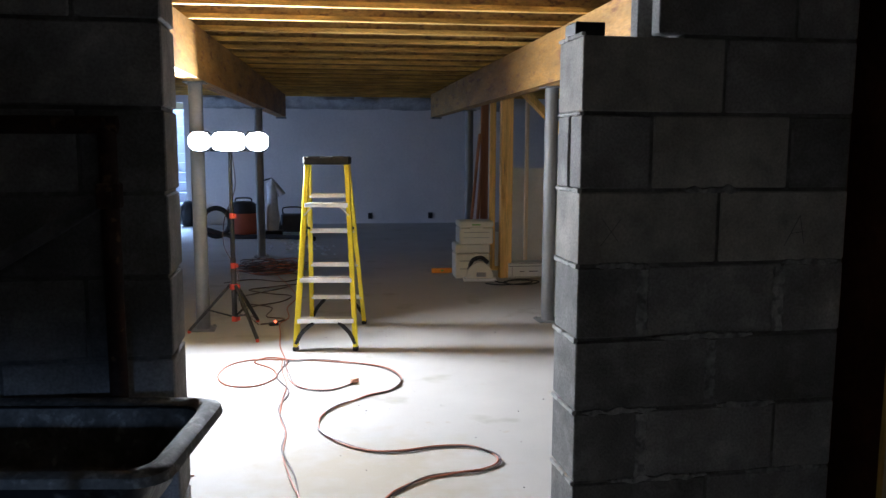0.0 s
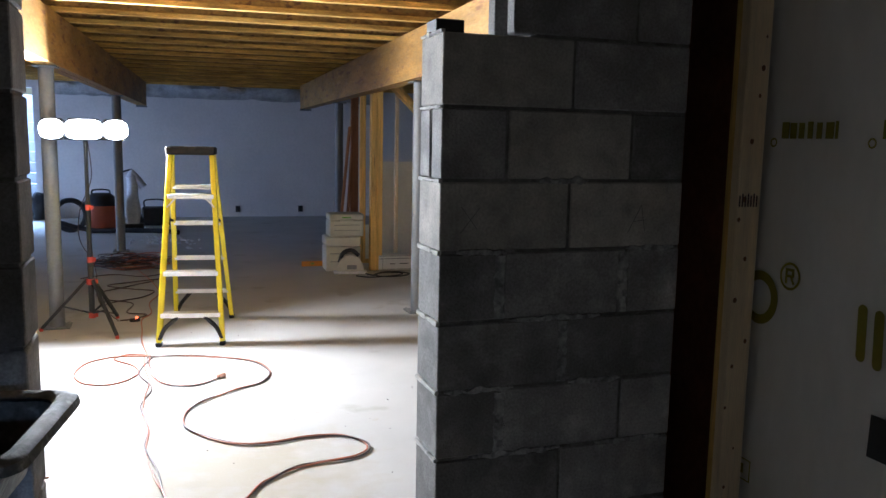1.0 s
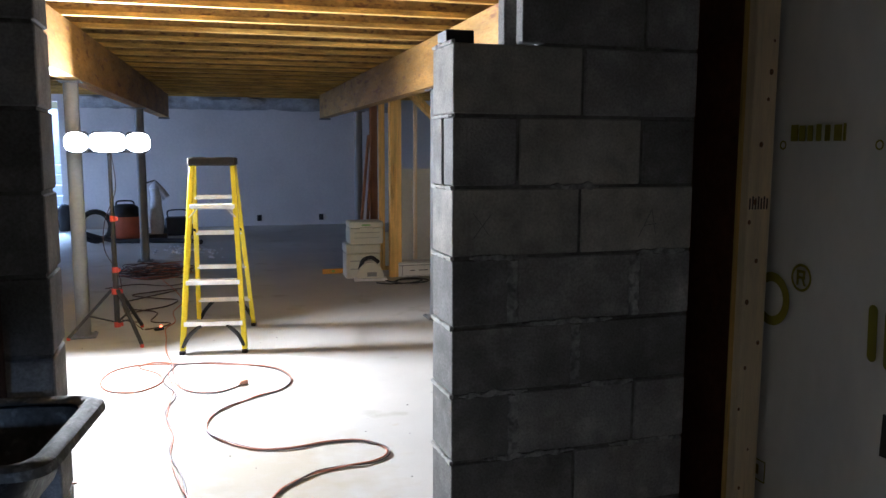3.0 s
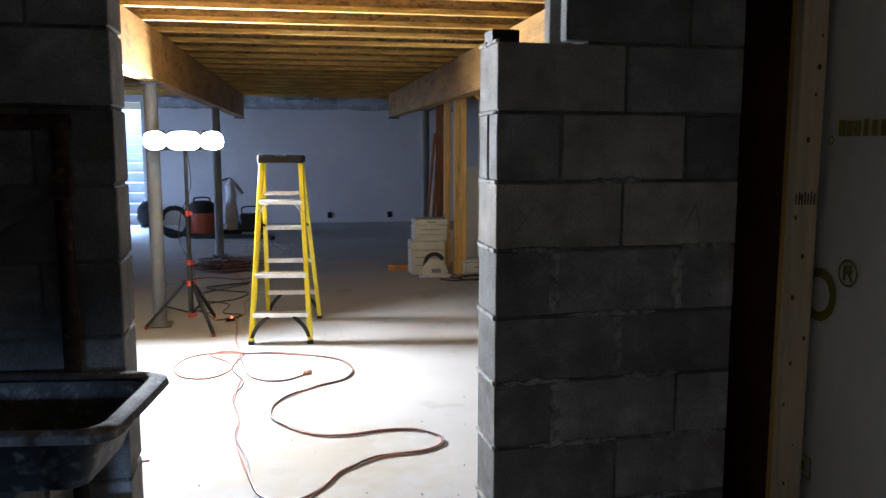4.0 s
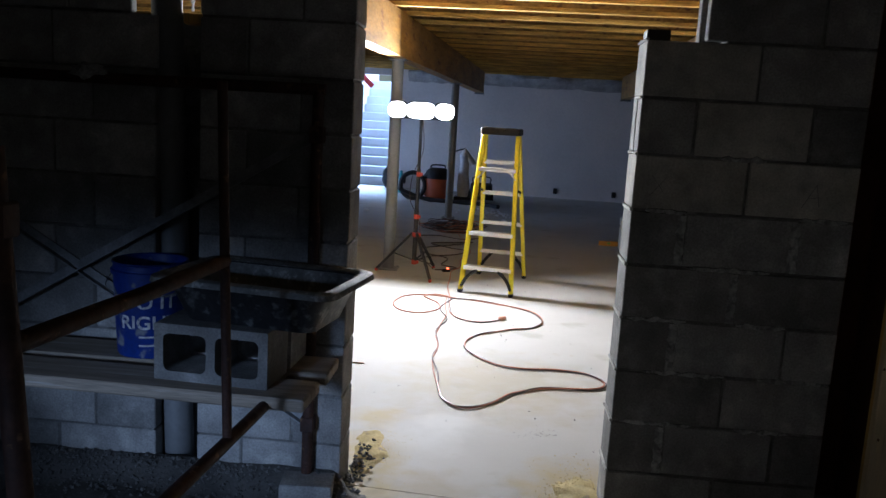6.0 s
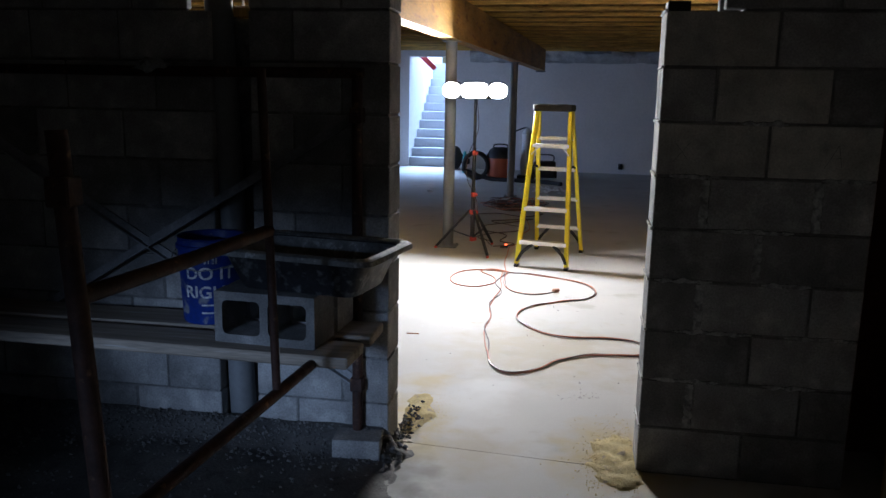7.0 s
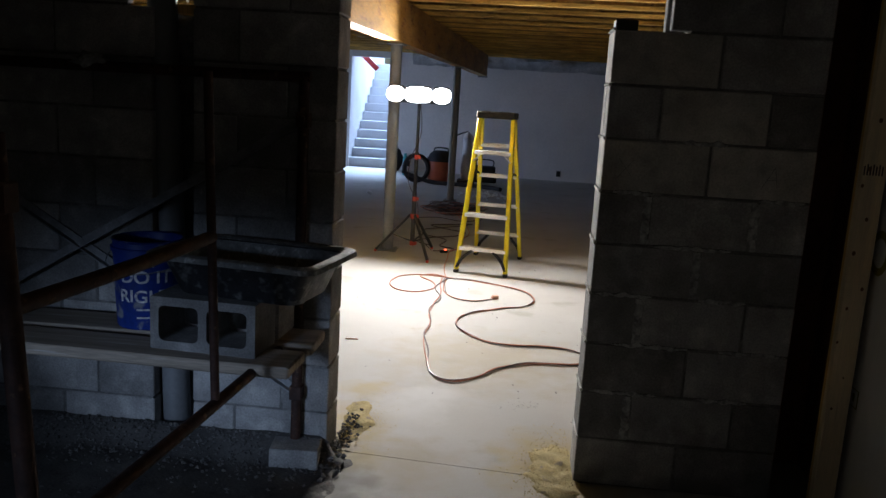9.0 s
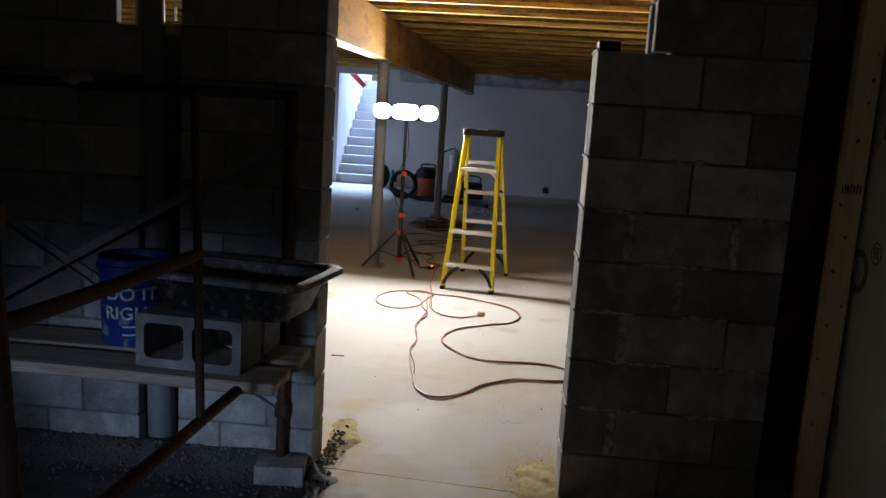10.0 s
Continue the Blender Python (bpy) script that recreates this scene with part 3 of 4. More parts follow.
stud = thing("end_stud", "pale knotty softwood stud at the partition's end", "stud")
part("stud_face", box((0.919, -0.100, 0), (1.004, -0.062, 2.69), None, 0.003), PALEW, stud)
part("backing_strip", box((0.921, -0.060, 0), (1.008, -0.036, 2.69), None, 0.002), STUD, stud)
bm = bmesh.new()
for i in range(7):
    bx(bm, (0.923 + i * 0.0105, -0.1012, 1.350), (0.928 + i * 0.0105, -0.1002, 1.384 + 0.006 * (i % 2)))
part("grade_stamp", bm, CORDB, stud, "dark illegible grade stamp")

KN = random.Random(3)
for i in range(13):
    x, z, r = KN.uniform(0.922, 0.994), 0.45 + i * 0.12 + KN.uniform(-0.04, 0.04), KN.uniform(0.003, 0.0075)
    bm = lathe(bmesh.new(), [(0, 0.001), (r, 0.001), (r, 0)], 9)
    bmesh.ops.transform(bm, matrix=pose(x, -0.1002, z, 90, 0, 0) @ Matrix.Diagonal((1, 1.3, 1, 1)), verts=bm.verts)
    part("knot", bm, KNOT, stud)

# ---- near room: ground, scaffold, masonry things ----


def bank(x, y):
    x += 0.16 * noise.noise((y * 2.6, x * 2.0, 6)) + 0.04 * noise.noise((y * 11, x * 9, 2))
    n = noise.noise((x * 2.2, y * 2.2, 1)) * 0.018 + noise.noise((x * 9, y * 9, 4)) * 0.006
    h = (0.016 + 0.012 * ease(-0.7, -1.6, y)) * ease(-0.86, -1.16, x)
    heap = 0.080 * ease(-0.17, -0.0, y) * ease(-0.98, -1.12, x)
    ragged = 0.011 * noise.noise((x * 15, y * 15, 9)) * ease(-0.80, -0.92, x) * (1 - ease(-1.05, -1.2, x))
    return h + heap + ragged + n * ease(-0.86, -1.16, x) - 0.012 * (1 - ease(-0.80, -1.0, x)) + 0.004


bm = sheet(-4.38, -0.78, -5.18, 0.012, 200, 260, bank)
tagged(part("ground_dirt", bm, DIRT, smooth=True), "dusty dark dirt banked against the block wall", "ground", kind="structure")

PEB = random.Random(11)


def stones(name, count, place, r0, r1, material, label):
    verts, faces = [], []
    for _ in range(count):
        x, y, z = place()
        r = PEB.uniform(r0, r1)
        k = len(verts)
        a = PEB.uniform(0, 3.14)
        for dx, dy, dz in ((1, 0, 0), (0, 1, 0), (-1, 0, 0), (0, -1, 0), (0.25, 0.2, 0.8), (-0.2, -0.1, -0.7)):
            s = r * PEB.uniform(0.7, 1.25)
            verts.append((x + s * (dx * math.cos(a) - dy * math.sin(a)), y + s * (dx * math.sin(a) + dy * math.cos(a)), z + s * dz * 0.8))
        for i in range(4):
            j = (i + 1) % 4
            faces += [(k + i, k + j, k + 4), (k + j, k + i, k + 5)]
    me = bpy.data.meshes.new(name)
    me.from_pydata(verts, [], faces)
    me.materials.append(material)
    return tagged(new(name, me), label, "gravel", kind="stuff")


def by_wall():
    x = PEB.uniform(-3.2, -1.0)
    y = -abs(PEB.gauss(0, 0.11)) - 0.01
    return x, y, bank(x, y) + 0.003


def strewn():
    x = PEB.uniform(-2.6, -0.98)
    y = PEB.uniform(-1.4, -0.05)
    return x, y, bank(x, y) + 0.002


def by_jamb():
    y = PEB.uniform(-0.16, 0.46)
    return EW + abs(PEB.gauss(0, 0.035)) + 0.004, y, 0.008 + max(0, PEB.gauss(0.012, 0.012))


stones("gravel", 1300, by_wall, 0.004, 0.013, GRAVEL, "grey crushed gravel along the block wall")
stones("loose_gravel", 420, strewn, 0.003, 0.011, GRAVEL, "loose grey gravel strewn over the dirt")
stones("jamb_gravel", 190, by_jamb, 0.004, 0.014, GRAVEL, "grey gravel at the foot of the doorway")


def mound(name, cx, cy, rx, ry, h, seed, label):
    def z(x, y):
        d = math.hypot((x - cx) / rx, (y - cy) / ry) * (1 + 0.45 * noise.noise((x * 7, y * 7, seed)) + 0.2 * noise.noise((x * 23, y * 23, seed)))
        return -0.006 + max(0, 1 - d * d) * h * (1 + 0.5 * noise.noise((x * 14, y * 14, seed))) + 0.007 * noise.noise((x * 40, y * 40, seed)) * max(0, 1 - d)
    bm = sheet(cx - rx * 1.4, cx + rx * 1.4, cy - ry * 1.4, cy + ry * 1.4, 50, 50, z)
    tagged(part(name, bm, SAND, smooth=True), label, "sand", kind="stuff")


mound("sand_pile", -0.065, 0.10, 0.13, 0.30, 0.026, 3, "yellow sand spilled at the foot of the block wall")
mound("sand_pile", -1.005, 0.44, 0.085, 0.24, 0.020, 8, "thin yellow sand beside the doorway")


def sand_r():
    return min(-0.004, PEB.gauss(-0.10, 0.075)), PEB.gauss(0.10, 0.17), 0.002 + PEB.uniform(0, 0.012)


def sand_l():
    return max(EW + 0.004, PEB.gauss(-0.97, 0.06)), PEB.gauss(0.42, 0.15), 0.002 + PEB.uniform(0, 0.010)


stones("sand_clods", 800, sand_r, 0.0016, 0.0042, SAND, "small clods in the yellow sand")
stones("sand_crumbs", 620, sand_l, 0.0009, 0.0026, SAND, "loose crumbs of yellow sand")

# scaffold: two end frames, braces, planks
FL, NL = Vector((-1.17, -0.03, 0.096)), Vector((-1.265, -1.72, 0.09))


def scaffold_frame(shift, label):
    t = thing("scaffold", label, "scaffold", "scaffold ends", pose(shift, 0, 0))
    up = Vector((0, 0, 1))
    at = lambda s, z: Vector((FL.x + (NL.x - FL.x) * s + s * (0.045 - 0.058 * z), FL.y + (NL.y - FL.y) * s, z))
    for s, z0, z1 in ((0, FL.z, 1.60), (1, 0.0, 1.42)):
        part("leg", tube(bmesh.new(), smooth_path([at(s, z0), at(s, 0.6), at(s, z1)], 5), 0.0215, 12), RUST, t, smooth=True)
        for z in (0.30, 1.42 if s == 0 else 1.30):
            part("brace_clip", bar(bmesh.new(), at(s, z) + Vector((0, 0, -0.03)), at(s, z) + Vector((0, 0, 0.03)), 0.052, 0.052, (0, 1, 0), 0.004), RUST, t)
    for z, z2, s0 in ((0.552, 0.57, 0), (1.085, 1.085, 0.48)):
        part("rail", tube(bmesh.new(), [at(s0, z), at((1 + s0) / 2, (z + z2) / 2 - 0.004), at(1, z2)], 0.019, 12), RUST, t, smooth=True)
    for s in (0.48,):
        part("upright", tube(bmesh.new(), [at(s, 0.56), at(s, 1.57)], 0.014, 10), RUST, t, smooth=True)
    return t


scaffold_frame(0, "rusty brown tubular steel scaffold frame by the wall")
scaffold_frame(-1.86, "rusty tubular steel scaffold frame in the dark")
for pa, pb, yo in (((-1.17, 0.30), (-3.03, 1.42), -0.010), ((-1.17, 1.42), (-3.03, 0.30), -0.018)):
    t = thing("cross_brace", "thin galvanised steel scaffold cross brace", "brace", "cross braces")
    bm = bmesh.new()
    bar(bm, (pa[0], yo, pa[1]), (pb[0], yo, pb[1]), 0.036, 0.005, (0, 1, 0))
    bar(bm, (pa[0], yo - 0.014, pa[1] - 0.018), (pb[0], yo - 0.014, pb[1] - 0.018), 0.005, 0.030, (0, 1, 0))
    part("angle_bar", bm, GALV, t)
    for q in (pa, pb):
        part("pin", bar(bmesh.new(), (q[0], yo + 0.006, q[1]), (q[0], yo - 0.045, q[1]), 0.022, 0.022), RUST, t)

t = thing("ledger_tube", "rusty steel tube tying the scaffold ends together", "scaffold tube")
part("tube", tube(bmesh.new(), [(-1.145, -0.03, 1.585), (-2.0, -0.032, 1.581), (-3.06, -0.03, 1.585)], 0.0215, 12), RUST, t, smooth=True)
bm = bmesh.new()
bmesh.ops.create_icosphere(bm, subdivisions=3, radius=1)
for v in bm.verts:
    n = 1 + 0.5 * noise.noise(v.co * 2.4)
    v.co = Vector((-2.04 + v.co.x * 0.07 * n, -0.035 + v.co.y * 0.035 * n, 1.602 + v.co.z * 0.030 * n))
part("mortar_lump", bm, SMEAR, t, "pale dried mortar lump", True)

PZ = 0.585


def plank(x0, y0, x1, y1, w, label):
    t = thing("scaffold_plank", label, "plank", "scaffold planks")
    bm = bmesh.new()
    bar(bm, (x0, y0, PZ - 0.021), (x1, y1, PZ - 0.021), w, 0.042, bev=0.006)
    bmesh.ops.subdivide_edges(bm, edges=[e for e in bm.edges if e.calc_length() > 1], cuts=14)
    for v in bm.verts:
        v.co.z += 0.004 * noise.noise((v.co.x * 1.5, v.co.y * 3, 2))
        v.co.y += 0.006 * noise.noise((v.co.x * 2.5, v.co.z * 9, 5))
    part("board", bm, PLANK, t)


plank(-1.06, -0.448, -3.2, -0.385, 0.205, "worn grey scaffold plank crusted with mortar")
plank(-1.05, -0.166, -3.2, -0.166, 0.205, "worn grey scaffold plank against the wall")


def hollow_block(m, label):
    """A two-core block on its side, its cores open to the front."""
    L, D, H, web, r = 0.397, 0.194, 0.194, 0.032, 0.022
    t = thing("hollow_block", label, "concrete block", "blocks on the scaffold", m)
    bm = bmesh.new()

    def loop(x0, x1, z0, z1, r):
        ring = []
        for cx, cz, a0 in ((x1 - r, z1 - r, 0), (x0 + r, z1 - r, 90), (x0 + r, z0 + r, 180), (x1 - r, z0 + r, 270)):
            for i in range(5):
                a = radians(a0 + 22.5 * i)
                ring.append(bm.verts.new((cx + r * math.cos(a), 0, cz + r * math.sin(a))))
        return [bm.edges.new((ring[i], ring[(i + 1) % len(ring)])) for i in range(len(ring))]

    edges = loop(0, L, 0, H, 0.004) + loop(web, L / 2 - web / 2, web, H - web, r) + loop(L / 2 + web / 2, L - web, web, H - web, r)
    fill = bmesh.ops.triangle_fill(bm, use_beauty=True, use_dissolve=False, edges=edges)
    front = [f for f in fill["geom"] if isinstance(f, bmesh.types.BMFace)]
    moved = bmesh.ops.extrude_face_region(bm, geom=front, use_keep_orig=True)["geom"]
    bmesh.ops.translate(bm, verts=[v for v in moved if isinstance(v, bmesh.types.BMVert)], vec=(0, D, 0))
    bmesh.ops.recalc_face_normals(bm, faces=bm.faces)
    part("shell", bm, CMU, t)
    return t


hollow_block(pose(-1.600, -0.455, PZ + 0.002, 0, 0, -4), "grey two-core concrete block lying on a plank")
hollow_block(pose(-1.585, -0.235, PZ + 0.002, 0, 0, -2), "grey two-core concrete block behind its neighbour")

# footing block under the scaffold leg
t = thing("footing_block", "pale solid concrete half block under the scaffold leg", "concrete block", m=pose(-1.145, -0.152, 0.012, 0, 0, 5))
part("body", box((-0.10, 0, -0.006), (0.10, 0.135, 0.084), None, 0.004), CMU, t)

# mortar tub on the two blocks
tub = thing("mortar_tub", "black plastic mortar tub splashed with dry mortar", "tub", m=pose(-1.275, -0.275, 0.783, 0, 0, -9))


def tub_ring(bm, w, d, z, r=0.05):
    out = []
    for sx, sy, a0 in ((1, 1, 0), (-1, 1, 90), (-1, -1, 180), (1, -1, 270)):
        for i in range(5):
            a = radians(a0 + 22.5 * i)
            out.append(bm.verts.new((sx * (w - r) + r * math.cos(a), sy * (d - r) + r * math.sin(a), z)))
    return out


def skin(bm, rings, close_last=True):
    n = len(rings[0])
    for a, b in zip(rings, rings[1:]):
        for k in range(n):
            bm.faces.new((a[k], a[(k + 1) % n], b[(k + 1) % n], b[k]))
    if close_last:
        bm.faces.new(rings[-1])


bm = bmesh.new()
rs = [tub_ring(bm, *q) for q in ((0.235, 0.150, 0.0), (0.29, 0.195, 0.145), (0.285, 0.19, 0.145), (0.228, 0.143, 0.008))]
bm.faces.new(rs[0][::-1])
skin(bm, rs)
part("shell", bm, TUB, tub, smooth=True)
bm = bmesh.new()
rs = [tub_ring(bm, *q, 0.06) for q in ((0.286, 0.191, 0.150), (0.312, 0.217, 0.160), (0.330, 0.235, 0.152), (0.334, 0.238, 0.134), (0.326, 0.230, 0.134), (0.314, 0.219, 0.148), (0.290, 0.195, 0.138))]
skin(bm, rs, False)
part("rim", bm, TUBRIM, tub, "rounded rim caked with mortar", True)
bm = bmesh.new()
skin(bm, [tub_ring(bm, *q) for q in ((0.283, 0.188, 0.142), (0.255, 0.166, 0.08), (0.226, 0.141, 0.012))], False)
part("mortar_film", bm, TUBRIM, tub, "grey mortar film on the inner walls", True)
bm = sheet(-0.225, 0.225, -0.14, 0.14, 20, 14, lambda x, y: 0.02 + 0.012 * noise.noise((x * 12, y * 12, 0)))
part("mortar_residue", bm, TUBRIM, tub, "dried mortar left in the tub", True)

# bucket
bk = thing("bucket", "blue plastic bucket with white lettering, splashed with mortar", "bucket", m=pose(-1.745, -0.162, PZ + 0.004, 0, 0, 4))
part("shell", lathe(bmesh.new(), [(0, 0), (0.112, 0), (0.116, 0.006), (0.130, 0.30), (0.137, 0.30), (0.138, 0.315), (0.131, 0.318), (0.131, 0.338), (0.136, 0.343), (0.132, 0.347), (0.126, 0.343), (0.112, 0.012), (0, 0.012)], 36), BLUE, bk, smooth=True)
part("bail", tube(bmesh.new(), smooth_path([(-0.137, 0, 0.30), (-0.13, -0.08, 0.25), (0, -0.144, 0.225), (0.13, -0.08, 0.25), (0.137, 0, 0.30)], 8), 0.002, 6), STEEL, bk, "thin wire handle")


def lettering(text, size, parent, material, z, radius, angle0):
    """Raised letters wrapped round an upright drum."""
    cu = bpy.data.curves.new("lettering", "FONT")
    cu.body, cu.size, cu.extrude, cu.align_x = text, size, 0.0004, "CENTER"
    cu.offset = 0.0012
    tmp = bpy.data.objects.new("lettering_form", cu)
    me = bpy.data.meshes.new_from_object(tmp)
    bpy.data.objects.remove(tmp)
    bm = bmesh.new()
    bm.from_mesh(me)
    for v in bm.verts:
        a = radians(-90) + angle0 + v.co.x / radius
        r = radius + 0.0012 + v.co.z + (z + v.co.y) * 0.047
        v.co = (r * math.cos(a), r * math.sin(a), z + v.co.y)
    return part("lettering", bm, material, parent, "white lettering")


lettering("DO IT", 0.068, bk, WHITEP, 0.188, 0.1165, 0.30)
lettering("RIGHT", 0.068, bk, WHITEP, 0.112, 0.1165, 0.30)
for z0, z1 in ((0.05, 0.056), (0.082, 0.088)):
    bm = bmesh.new()
    r = 0.1175 + z0 * 0.047
    for i in range(7):
        a = radians(-90) + 0.02 + i * 0.085
        bar(bm, (r * math.cos(a), r * math.sin(a), z0), (r * math.cos(a + 0.086), r * math.sin(a + 0.086), z0), 0.003, z1 - z0)
    part("label_bar", bm, WHITEP, bk, "white outline of a small label")

# looped wires hanging behind the post, with offcuts left on the wall
t = thing("hanging_wire", "looped grey wire with a shiny clip hanging behind the post", "wire")
for dx in (-0.010, 0.012):
    part("wire", tube(bmesh.new(), smooth_path([(-1.780 + dx, 0.30, 2.692), (-1.782 + dx * 1.3, 0.30, 2.2), (-1.778 + dx, 0.30, 2.0), (-1.777, 0.30, 1.93)], 5), 0.0022, 6), GALV, t, smooth=True)
bm = lathe(bmesh.new(), [(0, 0.034), (0.006, 0.030), (0.008, 0.014), (0.004, 0.0), (0.007, -0.022), (0, -0.026)], 12, (-1.777, 0.30, 1.90))
part("clip", bm, ALU, t, "shiny metal clip", True)
t = thing("wood_offcut", "small orange wood offcut lying on the block wall", "offcut", m=pose(-1.690, 0.125, 9 * C - 0.022, 0, 0, 12))
part("piece", box((-0.045, -0.035, 0), (0.028, 0.035, 0.038), None, 0.003), STUD, t)
t = thing("foil_scrap", "crumpled shiny foil scrap on the block wall", "scrap")
bm = bmesh.new()
bmesh.ops.create_icosphere(bm, subdivisions=2, radius=1)
for v in bm.verts:
    k = 1 + 0.5 * noise.noise(v.co * 3.1)
    v.co = Vector((-1.640 + v.co.x * 0.022 * k, 0.11 + v.co.y * 0.025 * k, 9 * C + 0.012 + v.co.z * 0.014 * k))
part("crumple", bm, ALU, t)

# worn print near the bucket's brim
bm = bmesh.new()
for i, w in enumerate((0.05, 0.03, 0.07, 0.04)):
    a, r = radians(-90) + 0.16 + i * 0.11, 0.1185 + 0.262 * 0.047
    bar(bm, (r * math.cos(a), r * math.sin(a), 0.262), (r * math.cos(a + w), r * math.sin(a + w), 0.262), 0.003, 0.022)
part("label_bar", bm, WHITEP, bk, "worn white print")

# small dark cap on the stepped block
t = thing("wood_shim", "short dark offcut lying on the block wall", "offcut", m=pose(0.012, 0.10, 9 * C))
part("block_offcut", box((0, 0, 0), (0.085, 0.09, 0.045), None, 0.003), BLACK, t)

# ---- far room: stepladder ----
LM = pose(-0.567, 3.943, 0, 0, 0, -8.5)
lad = thing("stepladder", "yellow fibreglass stepladder with aluminium steps, standing open", "ladder", m=LM)
TOPZ, HB, HT, DEP = 1.455, 0.226, 0.153, 0.918
fy, ry = 0.415, 0.50


def rail_at(side, front, z):
    s = z / (TOPZ - 0.06)
    x = side * (HB + (HT - HB) * s) - 0.018 * s
    y = fy * s if front else DEP + (ry - DEP) * s
    return Vector((x, y, z))


for front in (True, False):
    for side in (-1, 1):
        bm = bmesh.new()
        p, q = rail_at(side, front, 0.03), rail_at(side, front, TOPZ - 0.05)
        w, d = (0.034, 0.058) if front else (0.032, 0.044)
        # channel: web and two flanges
        bar(bm, p, q, 0.006, d, (0, -1, 0), 0.002)
        bmesh.ops.translate(bm, verts=bm.verts, vec=(side * w / 2, 0, 0))
        for e in (-1, 1):
            off = Vector((0, e * d / 2, 0))
            bar(bm, p + off, q + off, w, 0.006, (0, -1, 0), 0.002)
        part("rail", bm, YELLOW, lad)
        bm = bmesh.new()
        b = rail_at(side, front, 0.0)
        bx(bm, (b.x - 0.021, b.y - 0.033, 0), (b.x + 0.021, b.y + 0.033, 0.030), None, 0.006)
        part("foot", bm, BLACK, lad, "black rubber foot")
for z in (0.236, 0.534, 1.098):
    a, b = rail_at(-1, True, z), rail_at(1, True, z)
    bm = bmesh.new()
    bx(bm, (a.x, a.y - 0.04, z - 0.03), (b.x, b.y + 0.045, z - 0.024))
    bx(bm, (a.x, a.y - 0.045, z - 0.034), (b.x, a.y - 0.038, z), None, 0.002)
    bx(bm, (a.x, a.y + 0.04, z - 0.034), (b.x, a.y + 0.047, z), None, 0.002)
    bx(bm, (a.x, a.y - 0.04, z - 0.005), (b.x, a.y + 0.045, z), None, 0.001)
    part("step", bm, ALU, lad)
for z in (0.273, 0.568, 0.862, 1.157):
    a, b = rail_at(-1, False, z), rail_at(1, False, z)
    bm = bmesh.new()
    bx(bm, (a.x, a.y - 0.02, z - 0.036), (b.x, b.y - 0.014, z), None, 0.002)
    bx(bm, (a.x, a.y - 0.02, z - 0.004), (b.x, b.y + 0.022, z), None, 0.001)
    part("rear_step", bm, ALU, lad)
for side in (-1, 1):
    bm = bmesh.new()
    bar(bm, rail_at(side, True, 1.0) + Vector((side * 0.0, -0.03, 0)), rail_at(side, True, 1.07) + Vector((-side * 0.06, -0.03, 0)), 0.012, 0.014, (0, 1, 0))
    part("gusset", bm, ALU, lad)
    bm = bmesh.new()
    mid = (rail_at(side, True, 0.86) + rail_at(side, False, 0.86)) / 2
    bar(bm, rail_at(side, True, 0.86), mid + Vector((0, 0, 0.03)), 0.004, 0.02)
    bar(bm, mid + Vector((0, 0, 0.03)), rail_at(side, False, 0.86), 0.004, 0.02)
    part("spreader", bm, BLACK, lad, "dark folding spreader bar")
    for front in (True, False):
        bm = bmesh.new()
        za, zb = (0.05, 0.215) if front else (0.06, 0.255)
        a = rail_at(side, front, za)
        b = rail_at(side, front, zb)
        off = Vector((0, -0.02 if front else 0.02, 0))
        pts = smooth_path([a + off, Vector((a.x - side * 0.045, (a.y * 2 + b.y) / 3, za + 0.085)) + off, Vector((side * 0.085, b.y, zb)) + off], 6)
        tube(bm, pts, 0.016, 8)
        part("corner_brace", bm, BLACK, lad, "black curved corner brace", True)
bm = box((-0.198, fy - 0.085, TOPZ - 0.062), (0.162, ry + 0.06, TOPZ), None, 0.010)
for sx in (-0.112, 0.076):
    bx(bm, (sx - 0.05, fy - 0.088, TOPZ - 0.02), (sx + 0.05, fy - 0.06, TOPZ + 0.004), None, 0.004)
part("top_cap", bm, DARKCAP, lad, "worn black plastic top cap")

# ---- work light on its tripod ----
wl = thing("work_light", "lit LED work light on a black and red tripod", "work light", m=pose(-1.29, 4.66, 0))
hub = Vector((0, 0, 0.40))
for i, (dx, dy) in enumerate(((-0.37, 0.02), (0.20, -0.375), (0.165, 0.36))):
    bm = bmesh.new()
    bar(bm, hub + Vector((dx, dy, 0)) * 0.08, (dx, dy, 0.02), 0.024, 0.024, bev=0.003)
    part("leg", bm, BLACK, wl)
    bm = bmesh.new()
    bar(bm, (0, 0, 0.13), (dx * 0.55, dy * 0.55, 0.19), 0.012, 0.012)
    part("stay", bm, BLACK, wl)
    part("foot", box((dx - 0.014, dy - 0.014, 0), (dx + 0.014, dy + 0.014, 0.026), None, 0.005), RED, wl, "red plastic foot")
for z0, z1, r in ((0.10, 0.62, 0.022), (0.60, 1.02, 0.019), (1.0, 1.50, 0.015)):
    part("mast", tube(bmesh.new(), [(0, 0, z0), (0, 0, z1)], r, 12), BLACK, wl, smooth=True)
for z, r in ((0.385, 0.034), (0.56, 0.024), (0.97, 0.021), (0.115, 0.026)):
    bm = lathe(bmesh.new(), [(0, -0.022), (r, -0.022), (r, 0.022), (0, 0.022)], 12, (0, 0, z))
    bx(bm, (r * 0.7, -0.010, z - 0.016), (r + 0.018, 0.010, z + 0.016), None, 0.003)
    part("collar", bm, RED, wl, "red plastic locking collar")
part("crossbar", box((-0.24, -0.045, 1.49), (0.24, -0.02, 1.515), None, 0.004), BLACK, wl)
